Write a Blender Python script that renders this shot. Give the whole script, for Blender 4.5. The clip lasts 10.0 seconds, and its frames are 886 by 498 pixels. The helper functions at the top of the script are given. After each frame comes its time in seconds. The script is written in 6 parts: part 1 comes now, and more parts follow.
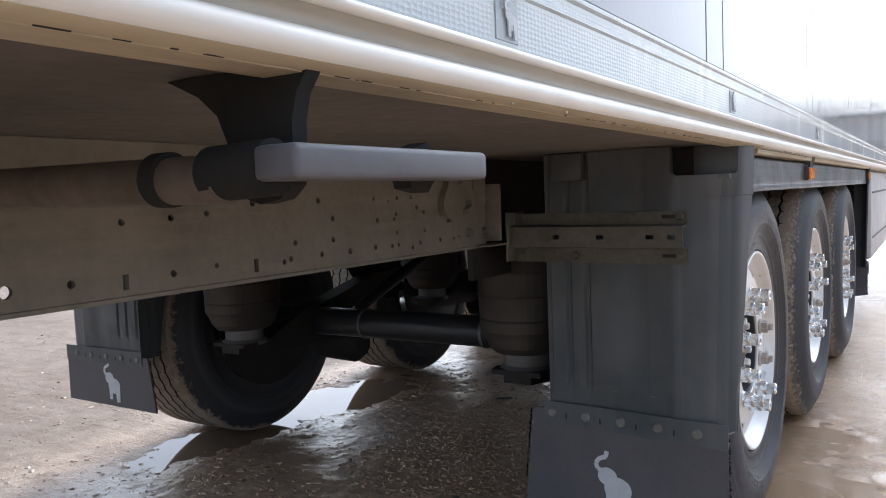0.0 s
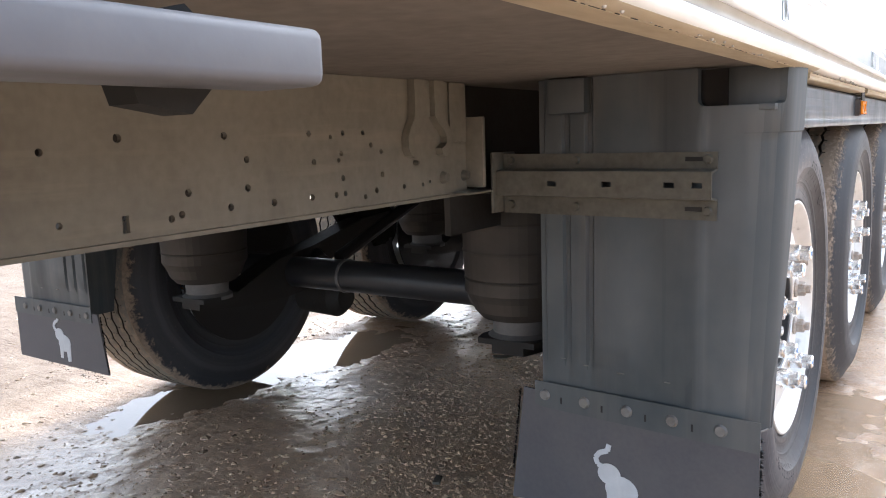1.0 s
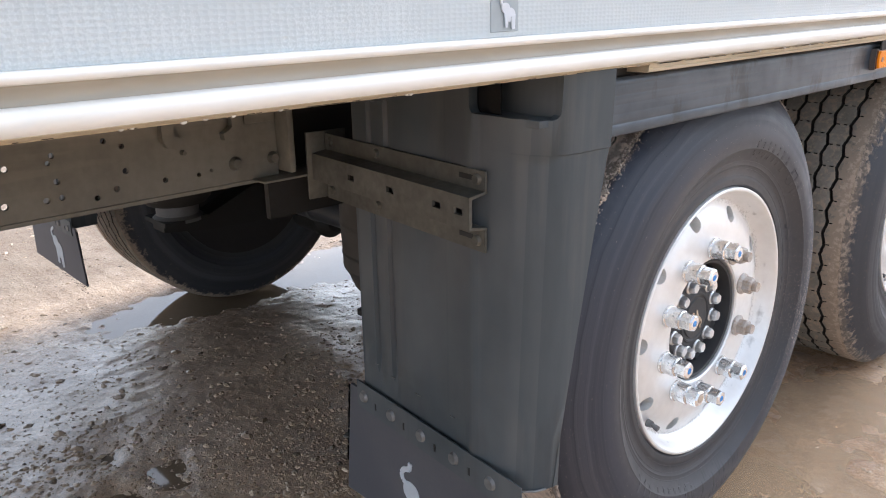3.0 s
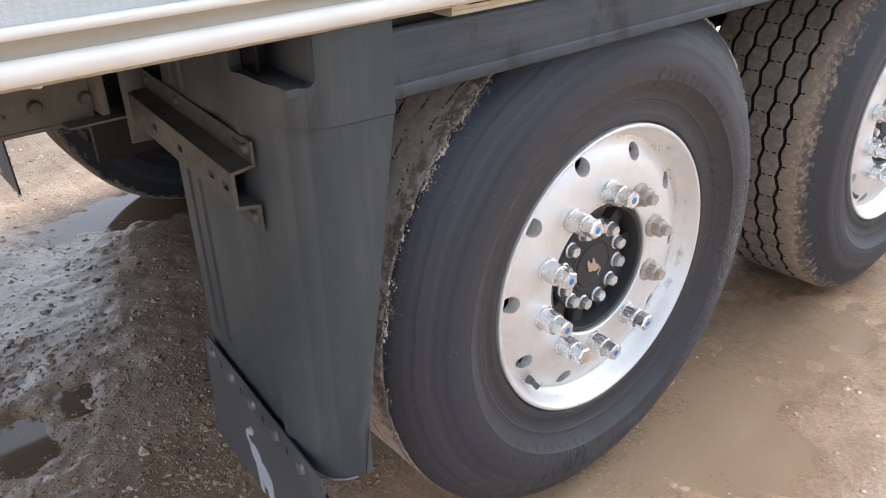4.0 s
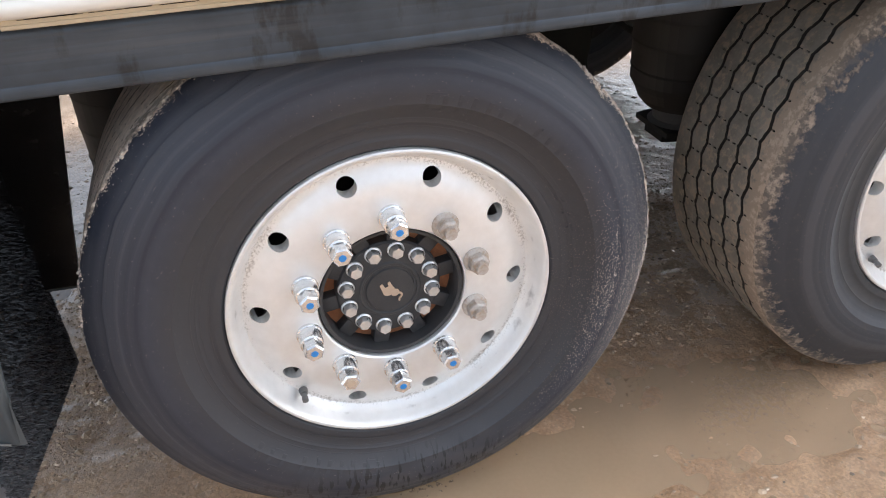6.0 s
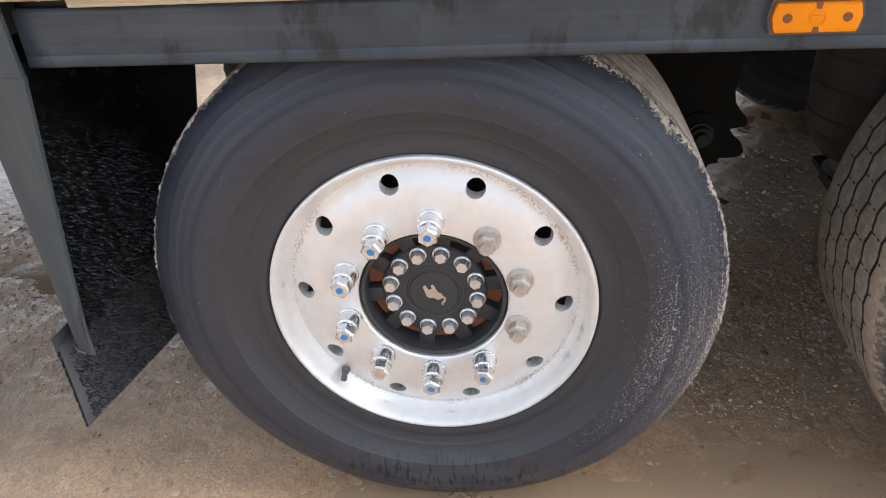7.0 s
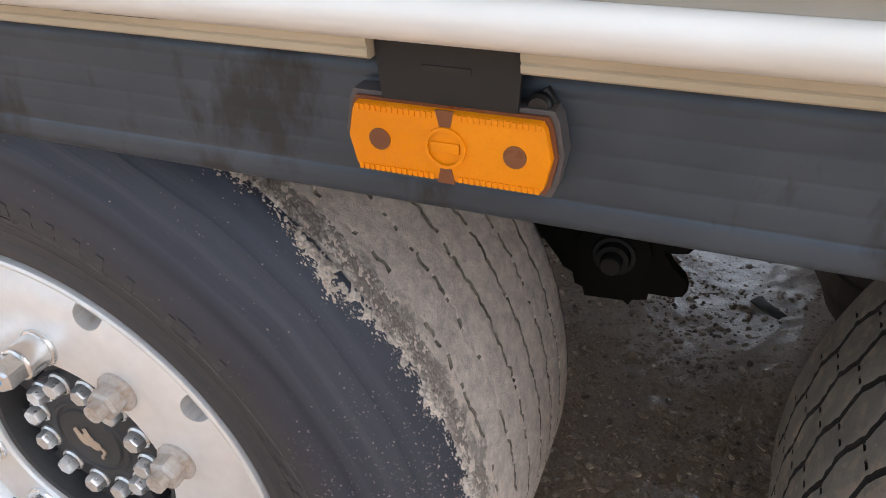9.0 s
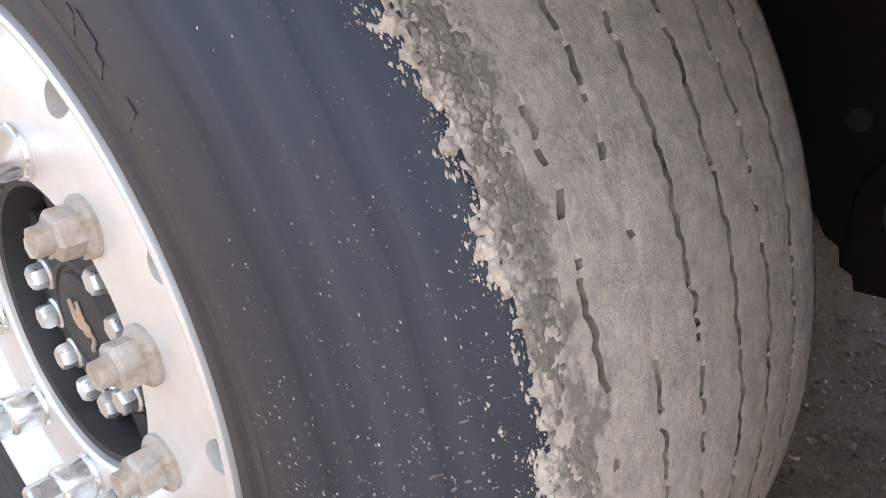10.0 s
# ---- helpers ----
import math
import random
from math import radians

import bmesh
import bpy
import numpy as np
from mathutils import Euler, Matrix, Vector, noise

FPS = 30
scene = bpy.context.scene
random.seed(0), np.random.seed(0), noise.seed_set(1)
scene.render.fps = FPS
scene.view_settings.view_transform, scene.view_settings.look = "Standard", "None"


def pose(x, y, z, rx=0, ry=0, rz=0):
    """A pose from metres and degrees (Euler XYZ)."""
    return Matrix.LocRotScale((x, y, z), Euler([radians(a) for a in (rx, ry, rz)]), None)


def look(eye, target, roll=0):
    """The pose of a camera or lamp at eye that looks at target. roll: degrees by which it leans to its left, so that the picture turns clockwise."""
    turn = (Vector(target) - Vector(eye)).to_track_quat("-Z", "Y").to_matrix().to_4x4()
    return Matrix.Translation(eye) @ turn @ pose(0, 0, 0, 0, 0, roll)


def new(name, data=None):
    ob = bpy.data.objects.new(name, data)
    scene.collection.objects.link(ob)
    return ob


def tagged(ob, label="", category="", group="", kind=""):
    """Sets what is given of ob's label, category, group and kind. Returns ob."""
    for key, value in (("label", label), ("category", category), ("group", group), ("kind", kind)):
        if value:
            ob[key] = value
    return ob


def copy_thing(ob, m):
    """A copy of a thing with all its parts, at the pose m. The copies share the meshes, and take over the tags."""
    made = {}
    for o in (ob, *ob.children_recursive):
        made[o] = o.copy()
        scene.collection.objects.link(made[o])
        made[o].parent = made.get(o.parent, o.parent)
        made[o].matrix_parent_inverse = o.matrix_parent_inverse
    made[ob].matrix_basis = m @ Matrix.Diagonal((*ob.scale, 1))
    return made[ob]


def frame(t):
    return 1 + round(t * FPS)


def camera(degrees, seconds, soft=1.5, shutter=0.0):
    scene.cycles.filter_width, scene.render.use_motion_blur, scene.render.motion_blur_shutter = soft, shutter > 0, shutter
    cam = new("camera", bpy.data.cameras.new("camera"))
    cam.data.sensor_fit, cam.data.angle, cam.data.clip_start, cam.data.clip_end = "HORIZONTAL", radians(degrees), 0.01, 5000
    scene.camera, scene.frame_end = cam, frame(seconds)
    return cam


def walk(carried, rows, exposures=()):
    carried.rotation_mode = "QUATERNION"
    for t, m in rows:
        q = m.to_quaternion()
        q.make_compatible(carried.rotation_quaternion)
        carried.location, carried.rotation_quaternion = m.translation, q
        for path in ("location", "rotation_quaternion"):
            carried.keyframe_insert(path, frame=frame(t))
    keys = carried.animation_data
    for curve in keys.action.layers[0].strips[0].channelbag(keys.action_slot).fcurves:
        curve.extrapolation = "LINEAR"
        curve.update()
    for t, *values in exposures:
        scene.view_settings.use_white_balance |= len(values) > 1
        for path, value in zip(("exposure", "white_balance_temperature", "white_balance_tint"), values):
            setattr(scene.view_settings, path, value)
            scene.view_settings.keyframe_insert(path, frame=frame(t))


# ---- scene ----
cam = camera(58.9, 10.0, soft=1.0)
PATH = [
    (0, (0.411, -2.513, 1.021), (-0.656, -0.827, 0.89), -2.2),
    (0.5, (0.393, -2.376, 1.027), (-0.681, -0.7, 0.836), -2.0),
    (1, (0.294, -2.146, 1.014), (-0.804, -0.499, 0.728), -1.9),
    (1.5, (0.303, -2.003, 1.019), (-0.83, -0.39, 0.68), -1.8),
    (2, (0.415, -1.808, 1.012), (-0.785, -0.292, 0.5), -0.9),
    (2.5, (0.604, -1.67, 1.115), (-0.716, -0.273, 0.565), -1.2),
    (2.7, (0.667, -1.619, 1.157), (-0.704, -0.275, 0.597), -1.4),
    (3.8, (0.737, -1.169, 1.3), (-0.652, -0.01, 0.446), -1.8),
    (4, (0.788, -1.102, 1.292), (-0.592, 0.011, 0.366), -2.0),
    (4.5, (0.978, -0.922, 1.348), (-0.434, 0.094, 0.362), -2.5),
    (5, (1.067, -0.765, 1.357), (-0.486, 0.033, 0.383), -3.0),
    (5.2, (1.057, -0.656, 1.356), (-0.481, 0.105, 0.33), -3.1),
    (6.3, (1.115, -0.104, 1.362), (-0.559, 0.147, 0.298), -3.0),
    (6.5, (1.149, -0.018, 1.384), (-0.542, 0.043, 0.317), -4.2),
    (7, (1.1, 0.177, 1.36), (-0.59, -0.041, 0.313), -3.7),
    (7.5, (0.856, 0.373, 1.355), (-0.822, 0.082, 0.308), -2.2),
    (8, (0.687, 0.495, 1.328), (-0.918, -0.052, 0.267), -2.5),
    (8.5, (0.51, 0.64, 1.277), (-1.055, 0.036, 0.187), -2.3),
    (9, (0.378, 0.691, 1.227), (-1.179, 0.027, 0.163), -2.2),
    (9.5, (0.237, 0.647, 1.097), (-1.282, -0.167, 0.083), 1.9),
    (10, (0.138, 0.651, 0.885), (-1.203, -0.554, 0.02), 0.0),
]
walk(cam, [(t, look(eye, target, roll)) for t, eye, target, roll in PATH],
     [(t, e, w, 10) for t, e, w in ((0, 0.92, 5640), (0.5, 1.25, 5740), (1, 1.85, 5800), (2, 2.05, 5880), (2.5, 1.72, 5780), (4, 1.4, 5900), (5, 1.3, 5960), (6.5, 1.44, 6050), (8, 1.32, 6000), (9, 1.25, 6000), (9.5, 1.62, 6080), (10, 1.7, 5900))])

# ---- light and sky: an overcast day in an open yard ----
world = bpy.data.worlds.new("overcast")
scene.world = world
world.use_nodes = True
wn = world.node_tree.nodes
sky = wn.new("ShaderNodeTexSky")
sky.sky_type, sky.sun_disc = "NISHITA", False
sky.sun_elevation, sky.sun_rotation = radians(42), radians(348)
sky.air_density, sky.dust_density, sky.ozone_density = 1.0, 4.0, 1.0
grey = wn.new("ShaderNodeHueSaturation")
grey.inputs["Saturation"].default_value = 0.35
world.node_tree.links.new(sky.outputs["Color"], grey.inputs["Color"])
world.node_tree.links.new(grey.outputs["Color"], wn["Background"].inputs["Color"])
wn["Background"].inputs["Strength"].default_value = 0.165
sun = new("sun", bpy.data.lights.new("sun", "SUN"))
sun.data.energy, sun.data.angle, sun.data.color = 1.1, radians(40), (1.0, 0.98, 0.96)
sun.matrix_world = look((-1.2, 5.5, 5.2), (0, 0, 0))


# ---- materials ----
def mat(name, a, b, rough=0.6, rough2=None, metal=0.0, scale=8.0, fine=90.0, bump=0.2, spec=0.5, stretch=(1, 1, 1), depth=0.003, coat=0.0):
    """Two tones mixed by a broad and a fine noise, with a fine relief."""
    m = bpy.data.materials.new(name)
    m.use_nodes = True
    n, li = m.node_tree.nodes, m.node_tree.links.new
    p = n["Principled BSDF"]
    co = n.new("ShaderNodeTexCoord")
    mp = n.new("ShaderNodeMapping")
    mp.inputs["Scale"].default_value = stretch
    li(co.outputs["Object"], mp.inputs["Vector"])
    n1, n2 = n.new("ShaderNodeTexNoise"), n.new("ShaderNodeTexNoise")
    n1.inputs["Scale"].default_value, n1.inputs["Detail"].default_value, n1.inputs["Roughness"].default_value = scale, 6, 0.6
    n2.inputs["Scale"].default_value, n2.inputs["Detail"].default_value = fine, 4
    li(mp.outputs["Vector"], n1.inputs["Vector"])
    li(mp.outputs["Vector"], n2.inputs["Vector"])
    add = n.new("ShaderNodeMath")
    add.operation = "MULTIPLY_ADD"
    li(n2.outputs["Fac"], add.inputs[0])
    add.inputs[1].default_value = 0.45
    li(n1.outputs["Fac"], add.inputs[2])
    ramp = n.new("ShaderNodeMapRange")
    ramp.inputs["From Min"].default_value, ramp.inputs["From Max"].default_value = 0.5, 0.95
    li(add.outputs[0], ramp.inputs["Value"])
    mix = n.new("ShaderNodeMix")
    mix.data_type = "RGBA"
    mix.inputs["A"].default_value, mix.inputs["B"].default_value = (*a, 1), (*b, 1)
    li(ramp.outputs["Result"], mix.inputs["Factor"])
    li(mix.outputs["Result"], p.inputs["Base Color"])
    rr = n.new("ShaderNodeMapRange")
    rr.inputs["To Min"].default_value = rough
    rr.inputs["To Max"].default_value = rough if rough2 is None else rough2
    li(ramp.outputs["Result"], rr.inputs["Value"])
    li(rr.outputs["Result"], p.inputs["Roughness"])
    p.inputs["Metallic"].default_value = metal
    p.inputs["Specular IOR Level"].default_value = spec
    p.inputs["Coat Weight"].default_value = coat
    if bump:
        bp = n.new("ShaderNodeBump")
        bp.inputs["Strength"].default_value, bp.inputs["Distance"].default_value = bump, depth
        li(add.outputs[0], bp.inputs["Height"])
        li(bp.outputs["Normal"], p.inputs["Normal"])
    return m


def muddied(m, mud, centre, width, ragged=0.03, axis="X", scale=18, patches=0.0, drift=0.0):
    """Lays dried mud over a material on the middle band of a tyre, with a ragged edge; patches: how much more of it lies in spots."""
    n, li = m.node_tree.nodes, m.node_tree.links.new
    p = n["Principled BSDF"]
    co = n.new("ShaderNodeTexCoord")
    sep = n.new("ShaderNodeSeparateXYZ")
    li(co.outputs["Object"], sep.inputs["Vector"])
    off = n.new("ShaderNodeMath"); off.operation = "SUBTRACT"; off.inputs[1].default_value = centre
    li(sep.outputs[axis], off.inputs[0])
    ab = n.new("ShaderNodeMath"); ab.operation = "ABSOLUTE"
    li(off.outputs[0], ab.inputs[0])
    ns = n.new("ShaderNodeTexNoise"); ns.inputs["Scale"].default_value, ns.inputs["Detail"].default_value, ns.inputs["Roughness"].default_value = scale, 8, 0.65
    li(co.outputs["Object"], ns.inputs["Vector"])
    ma = n.new("ShaderNodeMath"); ma.operation = "MULTIPLY_ADD"
    li(ns.outputs["Fac"], ma.inputs[0]); ma.inputs[1].default_value = 2 * ragged; li(ab.outputs[0], ma.inputs[2])
    mr = n.new("ShaderNodeMapRange")
    mr.inputs["From Min"].default_value, mr.inputs["From Max"].default_value = width + ragged + 0.004, width + ragged - 0.004
    li(ma.outputs[0], mr.inputs["Value"])
    tone = n.new("ShaderNodeTexNoise"); tone.inputs["Scale"].default_value, tone.inputs["Detail"].default_value, tone.inputs["Roughness"].default_value = 55, 10, 0.75
    li(co.outputs["Object"], tone.inputs["Vector"])
    mc = n.new("ShaderNodeMix"); mc.data_type = "RGBA"
    mc.inputs["A"].default_value, mc.inputs["B"].default_value = (*[c * 0.74 for c in mud], 1), (*[c * 1.15 for c in mud], 1)
    sharp = n.new("ShaderNodeMapRange"); sharp.inputs["From Min"].default_value, sharp.inputs["From Max"].default_value = 0.35, 0.62
    li(tone.outputs["Fac"], sharp.inputs["Value"]); li(sharp.outputs["Result"], mc.inputs["Factor"])
    mx = n.new("ShaderNodeMix"); mx.data_type = "RGBA"
    old = p.inputs["Base Color"].links[0].from_socket
    li(old, mx.inputs["A"]); li(mc.outputs["Result"], mx.inputs["B"])
    cover = mr.outputs["Result"]
    # thin splashes beyond the edge
    sp = n.new("ShaderNodeTexNoise"); sp.inputs["Scale"].default_value, sp.inputs["Detail"].default_value = 330, 3
    li(co.outputs["Object"], sp.inputs["Vector"])
    sm = n.new("ShaderNodeMapRange"); sm.inputs["From Min"].default_value, sm.inputs["From Max"].default_value = 0.74 - patches, 0.78 - patches
    where = n.new("ShaderNodeSeparateXYZ")
    li(co.outputs["Object"], where.inputs["Vector"])
    fore, low, both = n.new("ShaderNodeMapRange"), n.new("ShaderNodeMapRange"), n.new("ShaderNodeMath")
    fore.inputs["From Min"].default_value, fore.inputs["From Max"].default_value = 0.18, 0.50
    low.inputs["From Min"].default_value, low.inputs["From Max"].default_value = 0.28, -0.05
    li(where.outputs["Y"], fore.inputs["Value"])
    li(where.outputs["Z"], low.inputs["Value"])
    both.operation = "MULTIPLY"
    li(fore.outputs["Result"], both.inputs[0])
    li(low.outputs["Result"], both.inputs[1])
    more = n.new("ShaderNodeMath")
    more.operation = "MULTIPLY_ADD"
    li(both.outputs[0], more.inputs[0])
    more.inputs[1].default_value = drift
    li(sp.outputs["Fac"], more.inputs[2])
    li(more.outputs[0], sm.inputs["Value"])
    mxx = n.new("ShaderNodeMath"); mxx.operation = "MAXIMUM"
    li(cover, mxx.inputs[0]); li(sm.outputs["Result"], mxx.inputs[1])
    li(mxx.outputs[0], mx.inputs["Factor"])
    li(mx.outputs["Result"], p.inputs["Base Color"])
    ro = n.new("ShaderNodeMix")
    li(p.inputs["Roughness"].links[0].from_socket, ro.inputs["A"]); ro.inputs["B"].default_value = 0.92
    li(mxx.outputs[0], ro.inputs["Factor"])
    li(ro.outputs["Result"], p.inputs["Roughness"])
    bp = p.inputs["Normal"].links[0].from_node
    b2 = n.new("ShaderNodeBump"); b2.inputs["Strength"].default_value, b2.inputs["Distance"].default_value = 0.85, 0.005
    hm = n.new("ShaderNodeMath"); hm.operation = "MULTIPLY"
    li(tone.outputs["Fac"], hm.inputs[0]); li(mxx.outputs[0], hm.inputs[1])
    li(hm.outputs[0], b2.inputs["Height"]); li(bp.outputs["Normal"], b2.inputs["Normal"]); li(b2.outputs["Normal"], p.inputs["Normal"])
    return m


def rear_paled(m, tone, strength):
    """Dust and painted light together: a paler tone on the sides that face backwards, thinned by noise."""
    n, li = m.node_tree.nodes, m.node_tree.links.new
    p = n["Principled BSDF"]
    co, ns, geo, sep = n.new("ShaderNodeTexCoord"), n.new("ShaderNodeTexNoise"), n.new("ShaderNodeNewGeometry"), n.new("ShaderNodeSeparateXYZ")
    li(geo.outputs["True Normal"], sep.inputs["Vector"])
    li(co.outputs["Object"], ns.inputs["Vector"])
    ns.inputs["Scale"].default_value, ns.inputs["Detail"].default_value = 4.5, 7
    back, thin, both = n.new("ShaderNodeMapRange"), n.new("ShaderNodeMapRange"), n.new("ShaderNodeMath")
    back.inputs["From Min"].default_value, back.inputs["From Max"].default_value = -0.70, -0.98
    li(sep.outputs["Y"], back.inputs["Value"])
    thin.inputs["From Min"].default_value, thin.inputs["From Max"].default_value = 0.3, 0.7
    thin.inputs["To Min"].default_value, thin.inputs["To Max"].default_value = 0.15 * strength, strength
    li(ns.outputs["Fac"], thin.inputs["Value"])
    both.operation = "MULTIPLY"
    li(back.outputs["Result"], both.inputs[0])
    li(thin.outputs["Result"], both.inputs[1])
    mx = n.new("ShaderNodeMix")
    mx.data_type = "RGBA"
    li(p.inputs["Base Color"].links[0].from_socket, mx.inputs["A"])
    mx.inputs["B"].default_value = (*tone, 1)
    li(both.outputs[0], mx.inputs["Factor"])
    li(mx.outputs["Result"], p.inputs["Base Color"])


def streaked(m, tone, across, along, least, most, axis=2, strength=0.8):
    """Runs of dried dirt down a surface (or along another axis)."""
    n, li = m.node_tree.nodes, m.node_tree.links.new
    p = n["Principled BSDF"]
    co, mp, ns, thin = n.new("ShaderNodeTexCoord"), n.new("ShaderNodeMapping"), n.new("ShaderNodeTexNoise"), n.new("ShaderNodeTexNoise")
    scale = [across] * 3
    scale[axis] = along
    mp.inputs["Scale"].default_value = scale
    li(co.outputs["Object"], mp.inputs["Vector"])
    li(mp.outputs["Vector"], ns.inputs["Vector"])
    ns.inputs["Scale"].default_value, ns.inputs["Detail"].default_value, ns.inputs["Roughness"].default_value = 1.0, 6, 0.6
    thin.inputs["Scale"].default_value, thin.inputs["Detail"].default_value = 3.2, 4
    li(co.outputs["Object"], thin.inputs["Vector"])
    both = n.new("ShaderNodeMath")
    both.operation = "MULTIPLY_ADD"
    li(thin.outputs["Fac"], both.inputs[0])
    both.inputs[1].default_value = 0.5
    li(ns.outputs["Fac"], both.inputs[2])
    cut = n.new("ShaderNodeMapRange")
    cut.inputs["From Min"].default_value, cut.inputs["From Max"].default_value, cut.inputs["To Max"].default_value = least + 0.25, most + 0.25, strength
    li(both.outputs[0], cut.inputs["Value"])
    mx = n.new("ShaderNodeMix")
    mx.data_type = "RGBA"
    li(p.inputs["Base Color"].links[0].from_socket, mx.inputs["A"])
    mx.inputs["B"].default_value = (*tone, 1)
    li(cut.outputs["Result"], mx.inputs["Factor"])
    li(mx.outputs["Result"], p.inputs["Base Color"])


MUD = (0.81, 0.70, 0.60)
HOLLOW_TAN = mat("hollow_tan", (0.40, 0.37, 0.30), (0.33, 0.30, 0.235), 0.4, 0.6, scale=5, fine=60, bump=0.06, stretch=(1, 0.25, 1))
WHITE = mat("white_profile", (0.82, 0.82, 0.79), (0.70, 0.685, 0.62), 0.28, 0.45, scale=4, fine=60, bump=0.04, stretch=(1, 0.3, 1))
CREAM = mat("cream_strip", (0.55, 0.49, 0.36), (0.42, 0.36, 0.25), 0.5, 0.7, scale=9, bump=0.1, stretch=(1, 0.2, 1))
PANEL = mat("grey_panel", (0.46, 0.52, 0.54), (0.51, 0.57, 0.585), 0.2, 0.3, scale=2.5, fine=420, bump=0.05, depth=0.0006, coat=0.3)
SMOOTHGREY = mat("smooth_grey", (0.33, 0.38, 0.40), (0.38, 0.43, 0.45), 0.2, 0.3, scale=6, bump=0.02)


def embossed(m, scale, strength, depth):
    """A stamped net of small cells."""
    n, li = m.node_tree.nodes, m.node_tree.links.new
    p = n["Principled BSDF"]
    co, vo = n.new("ShaderNodeTexCoord"), n.new("ShaderNodeTexVoronoi")
    mp = n.new("ShaderNodeMapping")
    mp.inputs["Scale"].default_value = (0.01, 1.0, 1.7)
    vo.inputs["Scale"].default_value, vo.inputs["Randomness"].default_value = scale, 0.25
    li(co.outputs["Object"], mp.inputs["Vector"])
    li(mp.outputs["Vector"], vo.inputs["Vector"])
    bp = n.new("ShaderNodeBump")
    bp.inputs["Strength"].default_value, bp.inputs["Distance"].default_value = strength, depth
    li(vo.outputs["Distance"], bp.inputs["Height"])
    li(p.inputs["Normal"].links[0].from_socket, bp.inputs["Normal"])
    li(bp.outputs["Normal"], p.inputs["Normal"])


embossed(PANEL, 115, 0.35, 0.002)
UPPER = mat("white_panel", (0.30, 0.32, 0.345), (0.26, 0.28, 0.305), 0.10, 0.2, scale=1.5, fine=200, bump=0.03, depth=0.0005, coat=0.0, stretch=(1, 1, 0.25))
UNDER = mat("floor_underside", (0.185, 0.168, 0.148), (0.112, 0.101, 0.090), 0.7, 0.85, scale=3, fine=40, bump=0.2)
BEAM = mat("chassis_paint", (0.190, 0.184, 0.152), (0.138, 0.132, 0.107), 0.6, 0.75, scale=3, fine=70, bump=0.15)
RAIL = mat("rail_aluminium", (0.062, 0.081, 0.104), (0.032, 0.043, 0.056), 0.34, 0.5, 0.3, scale=6, fine=40, bump=0.08, stretch=(1, 0.5, 0.6))
PLASTIC = mat("guard_plastic", (0.031, 0.045, 0.054), (0.056, 0.070, 0.078), 0.44, 0.62, scale=5, fine=60, bump=0.1, stretch=(1, 1, 0.22))
RUBBERFLAP = mat("flap_rubber", (0.080, 0.081, 0.094), (0.118, 0.116, 0.122), 0.5, 0.7, scale=6, fine=120, bump=0.12)
ALU_DIRTY = mat("dirty_aluminium", (0.150, 0.145, 0.122), (0.080, 0.077, 0.063), 0.5, 0.7, 0.3, scale=8, fine=70, bump=0.15)
RIVET = mat("dull_rivet", (0.24, 0.24, 0.235), (0.17, 0.165, 0.155), 0.45, 0.6, 0.4, scale=30, bump=0.1)
BLACK = mat("black_steel", (0.007, 0.007, 0.008), (0.014, 0.013, 0.012), 0.38, 0.6, scale=10, fine=80, bump=0.2)
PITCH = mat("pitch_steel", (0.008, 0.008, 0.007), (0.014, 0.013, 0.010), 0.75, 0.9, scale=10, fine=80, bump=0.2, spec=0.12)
AXLE = mat("axle_paint", (0.020, 0.022, 0.026), (0.030, 0.031, 0.033), 0.3, 0.45, scale=8, fine=70, bump=0.1)
BRISTLE = mat("black_bristle", (0.005, 0.005, 0.006), (0.011, 0.011, 0.011), 0.18, 0.3, scale=20, bump=0.1)
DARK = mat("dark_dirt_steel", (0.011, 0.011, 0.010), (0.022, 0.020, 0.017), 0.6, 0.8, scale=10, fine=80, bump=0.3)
BELLOWS = mat("bellows_rubber", (0.018, 0.016, 0.014), (0.034, 0.030, 0.025), 0.65, 0.85, scale=12, fine=60, bump=0.2)
SOOT = mat("sooty_steel", (0.020, 0.023, 0.025), (0.032, 0.032, 0.031), 0.85, 0.95, scale=20, bump=0.2, spec=0.15)
PIPE = mat("stained_pipe", (0.15, 0.125, 0.10), (0.085, 0.07, 0.055), 0.55, 0.75, 0.2, scale=9, fine=60, bump=0.2)
LEVER = mat("worn_bar", (0.098, 0.104, 0.122), (0.142, 0.147, 0.161), 0.5, 0.65, 0.1, scale=6, fine=50, bump=0.15)
GREYPAINT = mat("grey_steel", (0.12, 0.12, 0.12), (0.17, 0.165, 0.155), 0.5, 0.6, 0.2, scale=10, bump=0.1)
ALU = mat("wheel_aluminium", (0.87, 0.868, 0.85), (0.77, 0.762, 0.735), 0.36, 0.46, 0.45, scale=9, fine=60, bump=0.03)
CHROME = mat("chrome", (0.86, 0.86, 0.86), (0.76, 0.76, 0.75), 0.17, 0.3, 0.9, scale=30, bump=0.03)
NUT = mat("rusty_nut", (0.58, 0.56, 0.53), (0.42, 0.33, 0.25), 0.5, 0.75, 0.3, scale=45, fine=200, bump=0.3)
SCREW = mat("zinc_screw", (0.80, 0.80, 0.79), (0.66, 0.65, 0.63), 0.25, 0.4, 0.75, scale=60, bump=0.1)
HUB = mat("hub_cast", (0.030, 0.031, 0.034), (0.052, 0.051, 0.050), 0.5, 0.7, scale=25, fine=200, bump=0.25)


